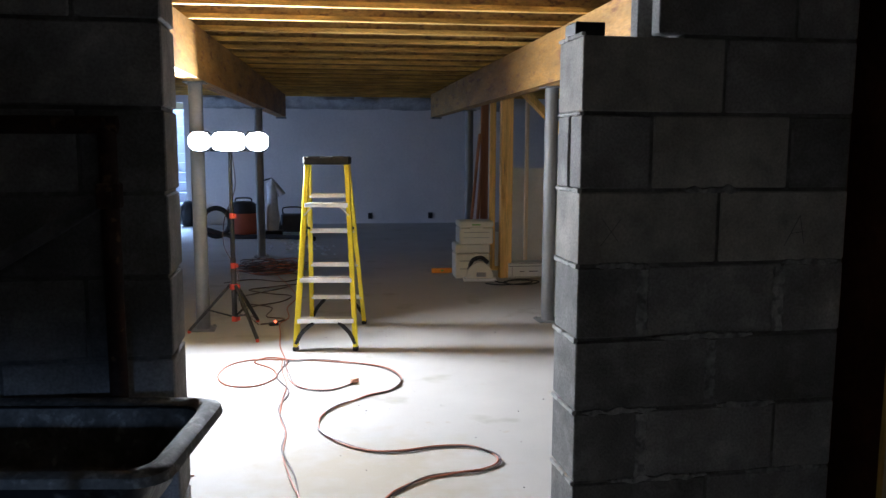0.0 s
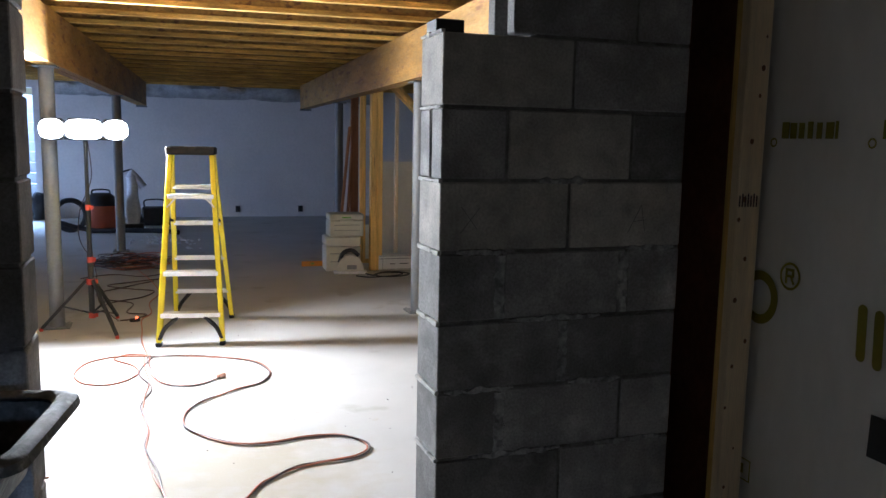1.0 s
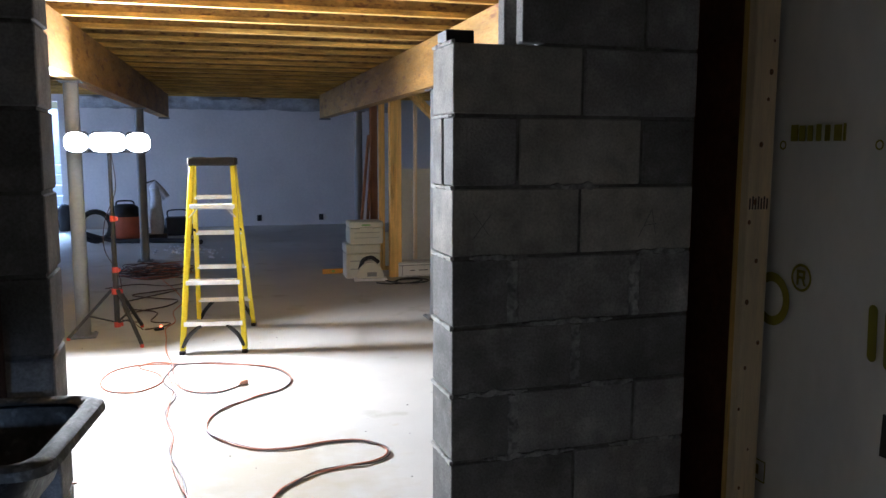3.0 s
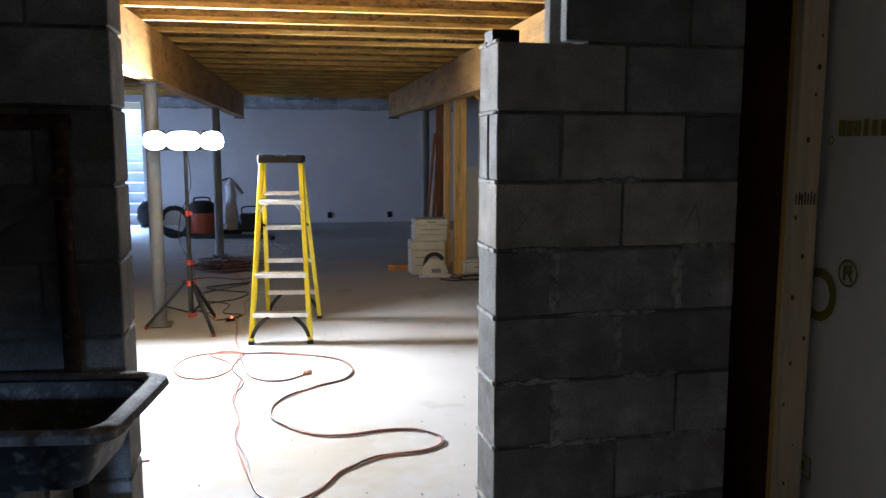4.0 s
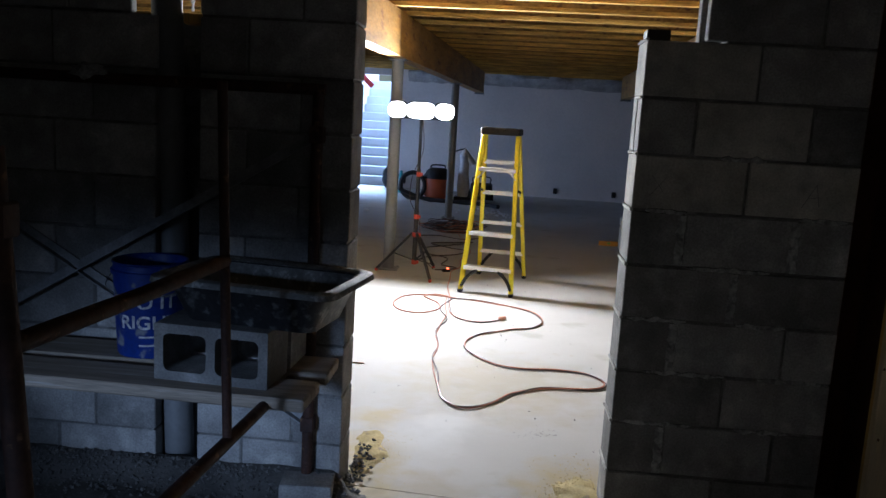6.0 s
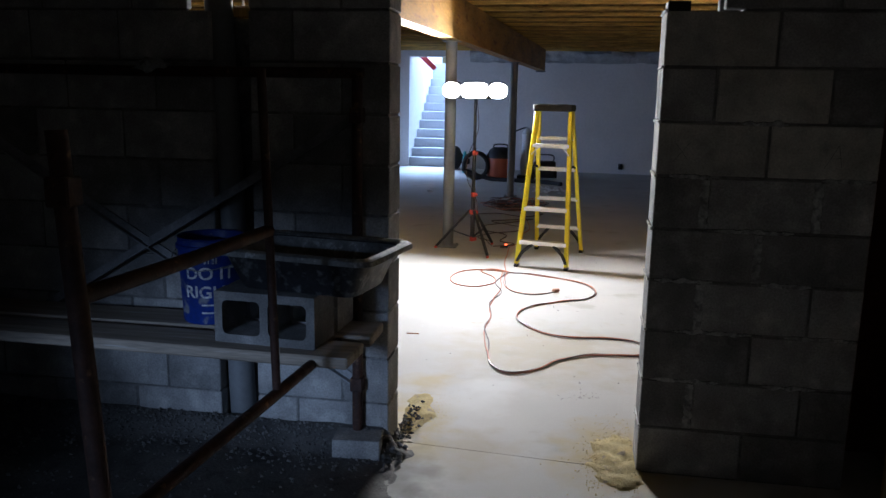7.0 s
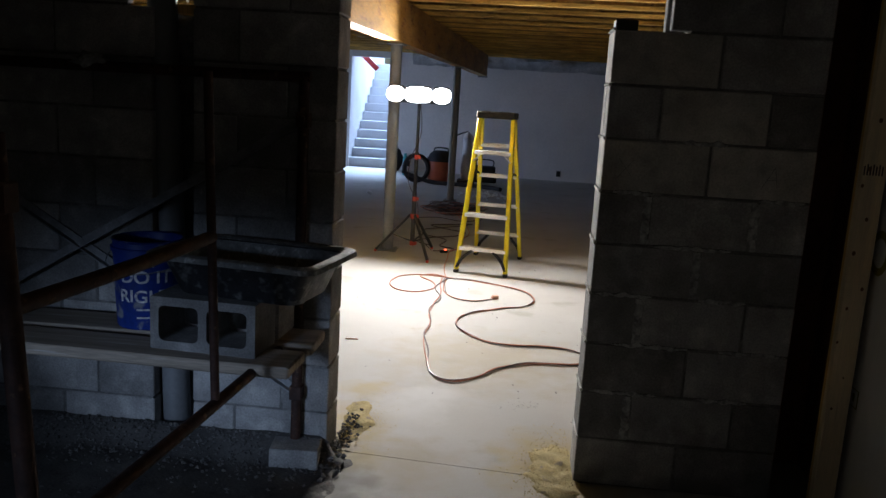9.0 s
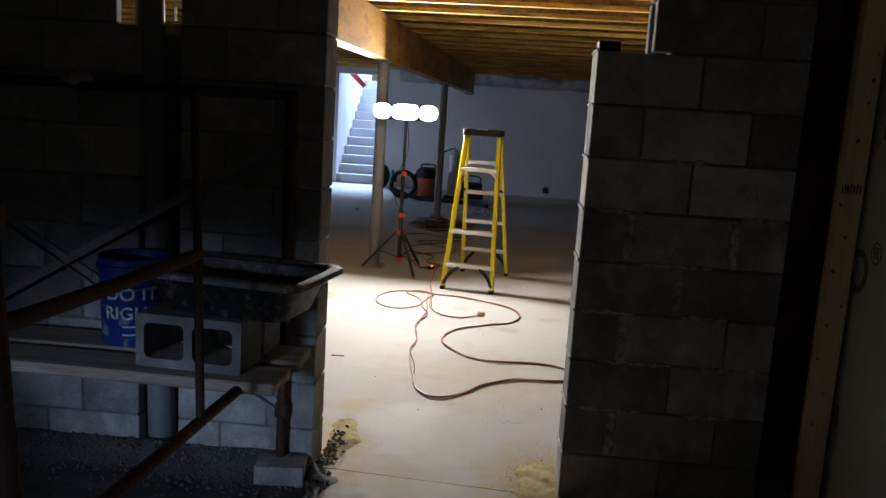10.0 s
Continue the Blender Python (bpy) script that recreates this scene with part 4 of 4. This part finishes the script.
for dx, turn, hw in ((-0.215, -10, 0.088), (0.0, 0, 0.126), (0.215, 10, 0.088)):
    m = pose(dx, -0.06, 1.57, 0, 0, turn)
    h = part("lamp_head", box((-hw - 0.008, -0.035, -0.082), (hw + 0.004, 0.03, 0.082), m, 0.03), BLACK, wl)
    for k in range(5):
        x = -hw * 0.8 + k * hw * 0.4
        part("cooling_fin", box((x - 0.003, 0.03, -0.055), (x + 0.003, 0.05, 0.055), m), BLACK, h)
    bm = bmesh.new()
    n = 32
    rim = [[bm.verts.new((math.copysign(abs(math.cos(a)) ** (0.5 if hw > 0.1 else 0.8), math.cos(a)) * hw, yy, math.copysign(abs(math.sin(a)) ** (0.5 if hw > 0.1 else 0.8), math.sin(a)) * 0.074)) for a in (2 * math.pi * i / n for i in range(n))] for yy in (-0.034, -0.046)]
    bm.faces.new(rim[1])
    for i in range(n):
        bm.faces.new((rim[0][i], rim[0][(i + 1) % n], rim[1][(i + 1) % n], rim[1][i]))
    bmesh.ops.transform(bm, matrix=m, verts=bm.verts)
    part("lens", bm, LENS, h, "glowing white LED lens")
cord = [(0.01, 0.03, 1.5), (0.03, 0.03, 1.2), (-0.06, 0.04, 0.95), (-0.07, 0.02, 0.72), (0.03, 0.03, 0.5), (0.05, 0.08, 0.2), (0.18, 0.2, 0.012)]
part("lamp_cord", tube(bmesh.new(), smooth_path(cord, 8), 0.004, 6), CORDB, wl, smooth=True)

# ---- cords on the floor ----


def floor_cord(name, pts, label, r=0.0048, twist=0.0, dark=True, z=0.006, seed=1):
    t = thing(name, label, "power cord", "extension cords")
    path = smooth_path([(x, y, z) for x, y in pts], 10)
    n = len(path)
    for k in range(2 if twist else 1):
        out, s = [], 0.0
        for i, p in enumerate(path):
            d = (path[min(i + 1, n - 1)] - path[max(i - 1, 0)]).normalized()
            side = Vector((-d.y, d.x, 0))
            if i:
                s += (p - path[i - 1]).length
            a = s * 9 + 1.2 * math.sin(s * 3 + seed) + k * math.pi
            w = twist * (0.75 + 0.6 * math.sin(s * 2.1 + seed))
            out.append(p + side * math.sin(a) * w + Vector((0, 0, max(0, math.cos(a)) * r * 1.1 if twist else 0)))
        part("strand", tube(bmesh.new(), out, r, 8), (ORANGE if k == 0 else CORDB) if dark else CORDB, t, smooth=True)
    return t


LOOP = [(-0.86, 3.68), (-0.62, 3.64), (-0.36, 3.52), (-0.16, 3.34), (-0.10, 3.08), (-0.18, 2.87), (-0.37, 2.74), (-0.59, 2.53), (-0.66, 2.28), (-0.60, 2.07), (-0.43, 1.88), (-0.25, 1.83), (-0.06, 1.86), (0.10, 1.84), (0.20, 1.72), (0.20, 1.61), (0.10, 1.53), (-0.05, 1.52), (-0.19, 1.48), (-0.34, 1.36), (-0.45, 1.19), (-0.55, 1.09), (-0.65, 1.09), (-0.73, 1.21), (-0.77, 1.42)]
BACKRUN = [(-0.77, 1.42), (-0.80, 1.64), (-0.845, 1.92), (-0.835, 2.2), (-0.875, 2.5), (-0.87, 2.7), (-0.84, 2.96), (-0.89, 3.32), (-0.86, 3.66)]
floor_cord("extension_cord", LOOP, "orange and black extension cord looped over the slab", twist=0.007)
floor_cord("extension_cord", BACKRUN, "loosely twisted orange and black cord on the slab", twist=0.021, r=0.0043, seed=3)
floor_cord("extension_cord", [(-0.86, 3.70), (-1.09, 3.73), (-1.25, 3.61), (-1.30, 3.35), (-1.22, 3.13), (-1.05, 3.08), (-0.92, 3.25), (-0.95, 3.47), (-1.08, 3.67), (-0.98, 3.78), (-0.84, 3.70)], "orange extension cord in a wide ring on the slab", r=0.0052)
ec = floor_cord("extension_cord", [(-0.86, 3.66), (-0.85, 3.45), (-0.81, 3.13), (-0.72, 2.96), (-0.57, 2.92), (-0.42, 3.04)], "dark cord ending in a pale orange socket", twist=0.006, r=0.0036)
bm = bmesh.new()
bx(bm, (-0.017, -0.032, 0), (0.017, 0.032, 0.03), pose(-0.41, 3.06, 0.001, 0, 0, -50), 0.008)
part("socket", bm, mat("pale_orange_plastic", (0.85, 0.48, 0.33), 0.5, 0.1), ec)
floor_cord("extension_cord", [(-0.86, 3.70), (-0.91, 4.1), (-0.92, 4.52), (-0.93, 4.90), (-0.86, 5.15), (-0.88, 5.6), (-0.80, 6.1), (-0.88, 6.78), (-1.0, 7.4), (-1.1, 8.0)], "orange extension cord running from the coil", r=0.0050)
floor_cord("extension_cord", [(-0.86, 6.78), (-1.14, 6.47), (-1.36, 6.19), (-1.29, 5.88), (-1.03, 5.62), (-1.06, 5.22), (-0.90, 5.10), (-0.98, 4.95), (-1.10, 4.90)], "black cord winding to the work light", r=0.0060, dark=False)
floor_cord("extension_cord", [(-0.80, 6.9), (-1.1, 6.75), (-1.3, 6.6), (-1.05, 6.35), (-0.85, 6.2), (-0.95, 5.9), (-1.2, 5.7), (-1.32, 5.4), (-1.15, 5.2)], "black cord snaking over the slab", r=0.0060, dark=False)
floor_cord("extension_cord", [(-1.5, 7.95), (-1.2, 7.6), (-0.9, 7.7), (-0.7, 7.4), (-0.95, 7.1), (-1.3, 7.3), (-1.6, 7.1)], "black cord beside the heap of cords", r=0.0060, dark=False)
coil = thing("cord_coil", "tangled heap of orange and black cords by a post", "power cord", "extension cords")
CR = random.Random(4)
for k in range(9):
    pts, a, cx, cy = [], CR.uniform(0, 6), -1.12 + CR.uniform(-0.12, 0.12), 8.15 + CR.uniform(-0.2, 0.2)
    for i in range(26):
        a += 0.5
        rr = 0.24 + 0.14 * math.sin(i * 0.7 + k) + CR.uniform(-0.08, 0.08)
        pts.append((cx + rr * math.cos(a), cy + rr * 1.25 * math.sin(a), 0.008 + 0.004 * k + CR.uniform(0, 0.012)))
    part("strand", tube(bmesh.new(), smooth_path(pts, 4), 0.0055, 6), ORANGE if k % 3 == 0 else CORDB, coil, smooth=True)
strip = thing("power_strip", "small black power strip with a red pilot light", "power strip", m=pose(-0.99, 4.86, 0, 0, 0, 20))
part("housing", box((-0.035, -0.02, 0), (0.045, 0.02, 0.028), None, 0.006), BLACK, strip)
part("pilot_light", lathe(bmesh.new(), [(0, -0.0), (0.011, 0), (0.011, 0.012), (0, 0.016)], 10, (0.02, -0.006, 0.028)), LED, strip)

# ---- far room, right: framing, boxes, saw ----


def lumber(name, p, q, w, h, label, category="stud", group="", up=(0, 1, 0), material=STUD):
    t = thing(name, label, category, group)
    part("board", bar(bmesh.new(), p, q, w, h, up, 0.003), material, t)
    return t


lumber("stud", (1.588, 7.03, 0), (1.588, 7.03, 2.60), 0.066, 0.09, "golden knotty stud pair holding the partition's end", "stud", "partition studs")
lumber("stud", (1.661, 7.04, 0), (1.661, 7.04, 2.60), 0.072, 0.09, "golden knotty stud pair holding the partition's end", "stud", "partition studs")
lumber("stud", (1.600, 7.60, 0), (1.600, 7.60, 2.56), 0.072, 0.042, "golden knotty stud standing behind the first", "stud", "partition studs")
lumber("stud", (1.655, 8.3, 0), (1.655, 8.3, 2.52), 0.10, 0.04, "wide reddish plank standing upright", "board", material=REDW)
lumber("leaning_board", (1.37, 8.0, 0.03), (1.58, 8.25, 1.70), 0.03, 0.06, "thin brown board leaning on the upright planks", "board", material=REDW)
lumber("leaning_board", (1.47, 8.0, 0.03), (1.60, 8.22, 1.35), 0.03, 0.06, "thin brown board leaning on the upright planks", "board", material=REDW)
lumber("stud", (2.02, 7.55, 0), (2.02, 7.55, 2.55), 0.042, 0.05, "slim pale stud of the open framing", "stud", "partition studs", material=PALEW)
lumber("stud", (2.50, 7.30, 0), (2.50, 7.30, 2.55), 0.042, 0.09, "softwood stud of the open framing", "stud", "partition studs")
for i, (x0, y0) in enumerate(((1.60, 7.20), (1.74, 7.45))):
    lumber("stringer", (x0, y0, 2.42), (x0 + 0.95, y0, 1.50), 0.045, 0.14, "sloping timber stringer under a wooden stair", "stringer", "stair stringers")
lumber("bottom_plate", (1.58, 7.62, 0.021), (2.9, 7.52, 0.021), 0.09, 0.042, "softwood bottom plate on the slab", "plate", "", (0, 0, 1))
for x0, x1, y, h, lean, lb in ((1.86, 3.06, 7.9, 1.26, 0.10, "pale drywall sheet leaning on the framing"), (1.62, 2.0, 7.75, 0.46, 0.05, "pale drywall offcut leaning on the framing")):
    t = thing("drywall_sheet", lb, "drywall", "drywall sheets")
    bm = bmesh.new()
    bar(bm, ((x0 + x1) / 2, y, 0), ((x0 + x1) / 2, y + lean, h), x1 - x0, 0.013, (0, -1, 0), 0.001)
    part("panel", bm, DRYW, t)


t = thing("foam_strip", "narrow white foam board leaning on the framing", "board")
part("panel", bar(bmesh.new(), (1.815, 7.80, 0.28), (1.845, 7.90, 1.27), 0.07, 0.025, (0, -1, 0), 0.002), CARD, t)
part("foot_block", box((1.77, 7.74, 0), (1.87, 7.86, 0.28), None, 0.004), DRYW, t)


def tool_case(x, y, z, w, d, h, label, turn=0, wide_latch=True):
    t = thing("tool_case", label, "tool case", "stacked tool cases", pose(x, y, z, 0, 0, turn))
    part("body", box((0, 0, 0), (w, d, h * 0.72), None, 0.012), CREAM, t)
    part("lid", box((-0.003, -0.003, h * 0.73), (w + 0.003, d + 0.003, h), None, 0.014), CREAM, t)
    bm = bmesh.new()
    bx(bm, (w * 0.12, -0.012, h * 0.50), (w * 0.88, -0.001, h * 0.525), None, 0.002)
    bx(bm, (w * 0.12, -0.010, h * 0.27), (w * 0.88, -0.001, h * 0.29), None, 0.002)
    part("front_rib", bm, mat("grey_rib", (0.30, 0.30, 0.27), 0.6), t)
    if wide_latch:
        part("logo_bar", box((w * 0.36, -0.0055, h * 0.82), (w * 0.62, -0.0035, h * 0.88)), GREENP, t, "plain green mark")
        part("latch", box((w * 0.3, -0.018, h * 0.62), (w * 0.7, -0.001, h * 0.76), None, 0.005), CREAM, t)
    return t


tool_case(1.03, 7.03, 0, 0.41, 0.30, 0.405, "large cream plastic tool case on the slab", -3, False)
tool_case(1.075, 7.02, 0.407, 0.40, 0.30, 0.265, "cream plastic tool case stacked on a larger one", -2)

saw = thing("circular_saw", "cream and black circular saw lying on the slab", "saw", m=pose(1.28, 6.84, 0, 0, 0, -8))
bm = bmesh.new()
n = 20
ring0 = [bm.verts.new((0.155 * math.cos(math.pi * i / n), -0.02, 0.03 + 0.185 * math.sin(math.pi * i / n))) for i in range(n + 1)]
ring1 = [bm.verts.new((v.co.x, 0.03, v.co.z)) for v in ring0]
bm.faces.new(ring0)
bm.faces.new(ring1[::-1])
for i in range(n):
    bm.faces.new((ring0[i], ring1[i], ring1[i + 1], ring0[i + 1]))
bm.faces.new((ring0[0], ring0[n], ring1[n], ring1[0]))
part("blade_guard", bm, CREAM, saw)
part("base_shoe", box((-0.19, -0.06, 0.0), (0.19, 0.08, 0.03), None, 0.004), ALU, saw)
bm = bmesh.new()
tube(bm, smooth_path([(-0.12, 0.05, 0.12), (-0.08, 0.06, 0.23), (0.02, 0.06, 0.26), (0.10, 0.06, 0.20)], 6), 0.024, 10)
tube(bm, [(0.0, 0.03, 0.12), (0.0, 0.15, 0.12)], 0.055, 14)
part("motor_and_handle", bm, BLACK, saw, "black motor and handle", True)
part("label_plate", box((-0.04, -0.0225, 0.05), (0.07, -0.0205, 0.10)), mat("grey_label", (0.25, 0.25, 0.25), 0.6), saw)
floor_cord("saw_cord", [(1.42, 6.85), (1.5, 6.62), (1.62, 6.78), (1.80, 6.82), (1.93, 6.65), (1.78, 6.50), (1.58, 6.52), (1.52, 6.66), (1.68, 6.78), (1.86, 6.70), (1.75, 6.56), (1.45, 6.50), (1.30, 6.62)], "black saw cord coiled on the slab", r=0.008, dark=False)
for o in bpy.data.objects["saw_cord"].children:
    o.data.materials[0] = BLACK
lv = thing("spirit_level", "short orange spirit level on the slab", "level", m=pose(0.82, 7.45, 0, 0, 0, 3))
part("body", box((0, 0, 0), (0.26, 0.03, 0.06), None, 0.003), mat("orange_paint", (0.70, 0.30, 0.03), 0.5, 0.1), lv)
part("vial", box((0.11, -0.003, 0.02), (0.15, 0.033, 0.045), None, 0.004), GREENP, lv)
t = thing("long_carton", "long white carton with thin black print", "carton", m=pose(1.655, 6.98, 0, 0, 0, -1))
part("carton_body", box((0, 0, 0), (0.95, 0.22, 0.175), None, 0.003), CARD, t)
for x0, x1, z0, z1 in ((0.004, 0.946, 0.008, 0.012), (0.004, 0.946, 0.134, 0.139), (0.004, 0.946, 0.166, 0.170), (0.045, 0.049, 0.012, 0.134), (0.14, 0.20, 0.070, 0.079), (0.25, 0.36, 0.070, 0.079)):
    part("print_line", box((x0, -0.0015, z0), (x1, -0.0005, z1)), TAPE, t)

# ---- far room, depth: vacuum, bag, case, outlets, bag on the stair ----
vac = thing("shop_vacuum", "orange and black shop vacuum with a coiled hose", "vacuum", m=pose(-1.69, 11.72, 0))
part("tank", lathe(bmesh.new(), [(0, 0.06), (0.22, 0.06), (0.25, 0.12), (0.26, 0.40), (0.25, 0.43), (0, 0.43)], 24), VAC, vac, smooth=True)
part("motor_head", lathe(bmesh.new(), [(0.264, 0.42), (0.264, 0.465), (0.235, 0.50), (0.21, 0.56), (0.14, 0.61), (0, 0.62)], 24), BLACK, vac, "black domed motor head", True)
part("carry_handle", tube(bmesh.new(), smooth_path([(-0.13, 0, 0.58), (-0.11, 0, 0.66), (0.11, 0, 0.66), (0.13, 0, 0.58)], 6), 0.014, 8), BLACK, vac, smooth=True)
for a in (45, 135, 225, 315):
    p = Vector((0.2 * math.cos(radians(a)), 0.2 * math.sin(radians(a)), 0))
    part("caster", lathe(bmesh.new(), [(0, 0), (0.028, 0.005), (0.032, 0.03), (0.028, 0.065), (0, 0.07)], 10, p), BLACK, vac, smooth=True)
pts = []
for i in range(70):
    a = i / 70 * 2 * math.pi * 2.6
    pts.append((-0.44 + 0.22 * math.cos(a), -0.10 - 0.09 * i / 70, 0.275 + 0.235 * math.sin(a)))
pts += [(-0.2, -0.2, 0.05), (0.1, -0.3, 0.043), (0.5, -0.35, 0.043), (0.9, -0.5, 0.043), (1.15, -0.75, 0.043)]
part("hose", tube(bmesh.new(), smooth_path(pts, 3), lambda u: 0.038 + 0.003 * math.sin(u * 900), 8), BLACK, vac, "black ribbed hose", True)

bag = thing("dust_bag", "pale cloth dust bag on a dark frame", "dust collector", m=pose(-1.22, 11.9, 0))
bm = lathe(bmesh.new(), [(0, 0.10), (0.10, 0.10), (0.115, 0.3), (0.085, 0.55), (0.085, 0.78), (0.10, 0.86), (0.03, 0.98), (0, 0.985)], 20)
for v in bm.verts:
    f = 1 + 0.22 * noise.noise((v.co.x * 9, v.co.y * 9, v.co.z * 4))
    v.co.x, v.co.y = v.co.x * f, v.co.y * f
part("cloth", bm, CLOTH, bag, smooth=True)
bm = tube(bmesh.new(), smooth_path([(0.0, -0.02, 0.95), (0.08, -0.03, 0.84), (0.17, -0.03, 0.70)], 5), lambda u: 0.035 + 0.03 * u, 10)
part("sleeve", bm, CLOTH, bag, "loose pale sleeve of the bag", True)
bm = bmesh.new()
tube(bm, smooth_path([(-0.26, 0, 0.80), (-0.22, 0, 0.90), (-0.10, 0, 0.96), (0.0, 0, 0.985)], 5), 0.014, 8)
part("frame", bm, BLACK, bag, smooth=True)
part("base", box((-0.16, -0.12, 0), (0.16, 0.12, 0.10), None, 0.01), BLACK, bag)
case = thing("compressor", "small black compressor with a handle on the slab", "compressor", m=pose(-0.90, 12.3, 0))
part("body", box((-0.20, -0.15, 0.04), (0.22, 0.15, 0.34), None, 0.03), BLACK, case)
part("tank", tube(bmesh.new(), [(-0.25, -0.05, 0.12), (0.25, -0.05, 0.12)], 0.10, 14), DARKCAP, case, smooth=True)
part("handle", tube(bmesh.new(), smooth_path([(-0.15, 0, 0.33), (-0.14, 0, 0.45), (0.16, 0, 0.45), (0.17, 0, 0.33)], 5), 0.013, 8), BLACK, case, smooth=True)
t = thing("teal_bottle", "slim teal plastic bottle on the slab", "bottle", m=pose(-2.53, 12.95, 0))
part("bottle_body", lathe(bmesh.new(), [(0, 0), (0.045, 0), (0.045, 0.34), (0.03, 0.40), (0.03, 0.44), (0, 0.44)], 14), TEAL, t, smooth=True)
for x in (-2.62, 0.62, 1.83):
    t = thing("wall_outlet", "small black outlet box low on the wall", "outlet", "wall outlets", pose(x, BACK(x), 0.15))
    part("plate", box((-0.045, -0.02, -0.06), (0.045, 0, 0.06), None, 0.004), BLACK, t)
    part("receptacle", box((-0.018, -0.024, -0.045), (0.018, -0.02, 0.045), None, 0.003), DARKCAP, t)
t = thing("backpack", "dark backpack set down before the stair", "bag", m=pose(-2.87, 13.80, 0))
bm = bmesh.new()
bmesh.ops.create_icosphere(bm, subdivisions=3, radius=1)
for v in bm.verts:
    n = noise.noise(v.co * 2.2)
    v.co = Vector((v.co.x * 0.17 * (1 + 0.2 * n), v.co.y * 0.13, 0.23 + max(v.co.z, -0.85) * 0.27 * (1 + 0.1 * n)))
part("sack", bm, BLACK, t, smooth=True)
part("strap", tube(bmesh.new(), smooth_path([(-0.08, -0.13, 0.40), (-0.10, -0.18, 0.25), (-0.08, -0.13, 0.08)], 6), 0.014, 6), DARKCAP, t, smooth=True)

# scraps and crumbs on the slab
SC = random.Random(9)
PEB.seed(21)


def crumbs():
    return SC.uniform(-1.6, 1.0), SC.uniform(0.3, 4.4), 0.002


def scraps():
    return SC.gauss(-0.75, 0.22), SC.gauss(10.2, 0.3), 0.012


def cluster():
    return SC.gauss(-0.20, 0.06), SC.gauss(0.80, 0.035), 0.0015


stones("floor_crumbs", 40, cluster, 0.001, 0.0035, GRAVEL, "cluster of dark crumbs on the slab")
stones("floor_crumbs", 80, crumbs, 0.002, 0.0065, GRAVEL, "dark crumbs of debris on the slab")
stones("floor_scraps", 60, scraps, 0.012, 0.05, CLOTH, "pale scraps left on the slab")
t = thing("wood_sliver", "thin dark wood sliver lying on the slab", "offcut", m=pose(-1.285, 1.70, 0, 0, 0, 4))
part("sliver", box((-0.04, -0.004, 0), (0.04, 0.004, 0.006), None, 0.002), REDW, t)
t = thing("paper_scrap", "small crumpled white paper scrap on the slab", "scrap", m=pose(-2.60, 9.43, 0))
bm = bmesh.new()
bmesh.ops.create_icosphere(bm, subdivisions=2, radius=1)
for v in bm.verts:
    k = 1 + 0.45 * noise.noise(v.co * 2.7)
    v.co = Vector((v.co.x * 0.045 * k, v.co.y * 0.04 * k, 0.022 + max(v.co.z, -0.9) * 0.024 * k))
part("crumple", bm, CARD, t)
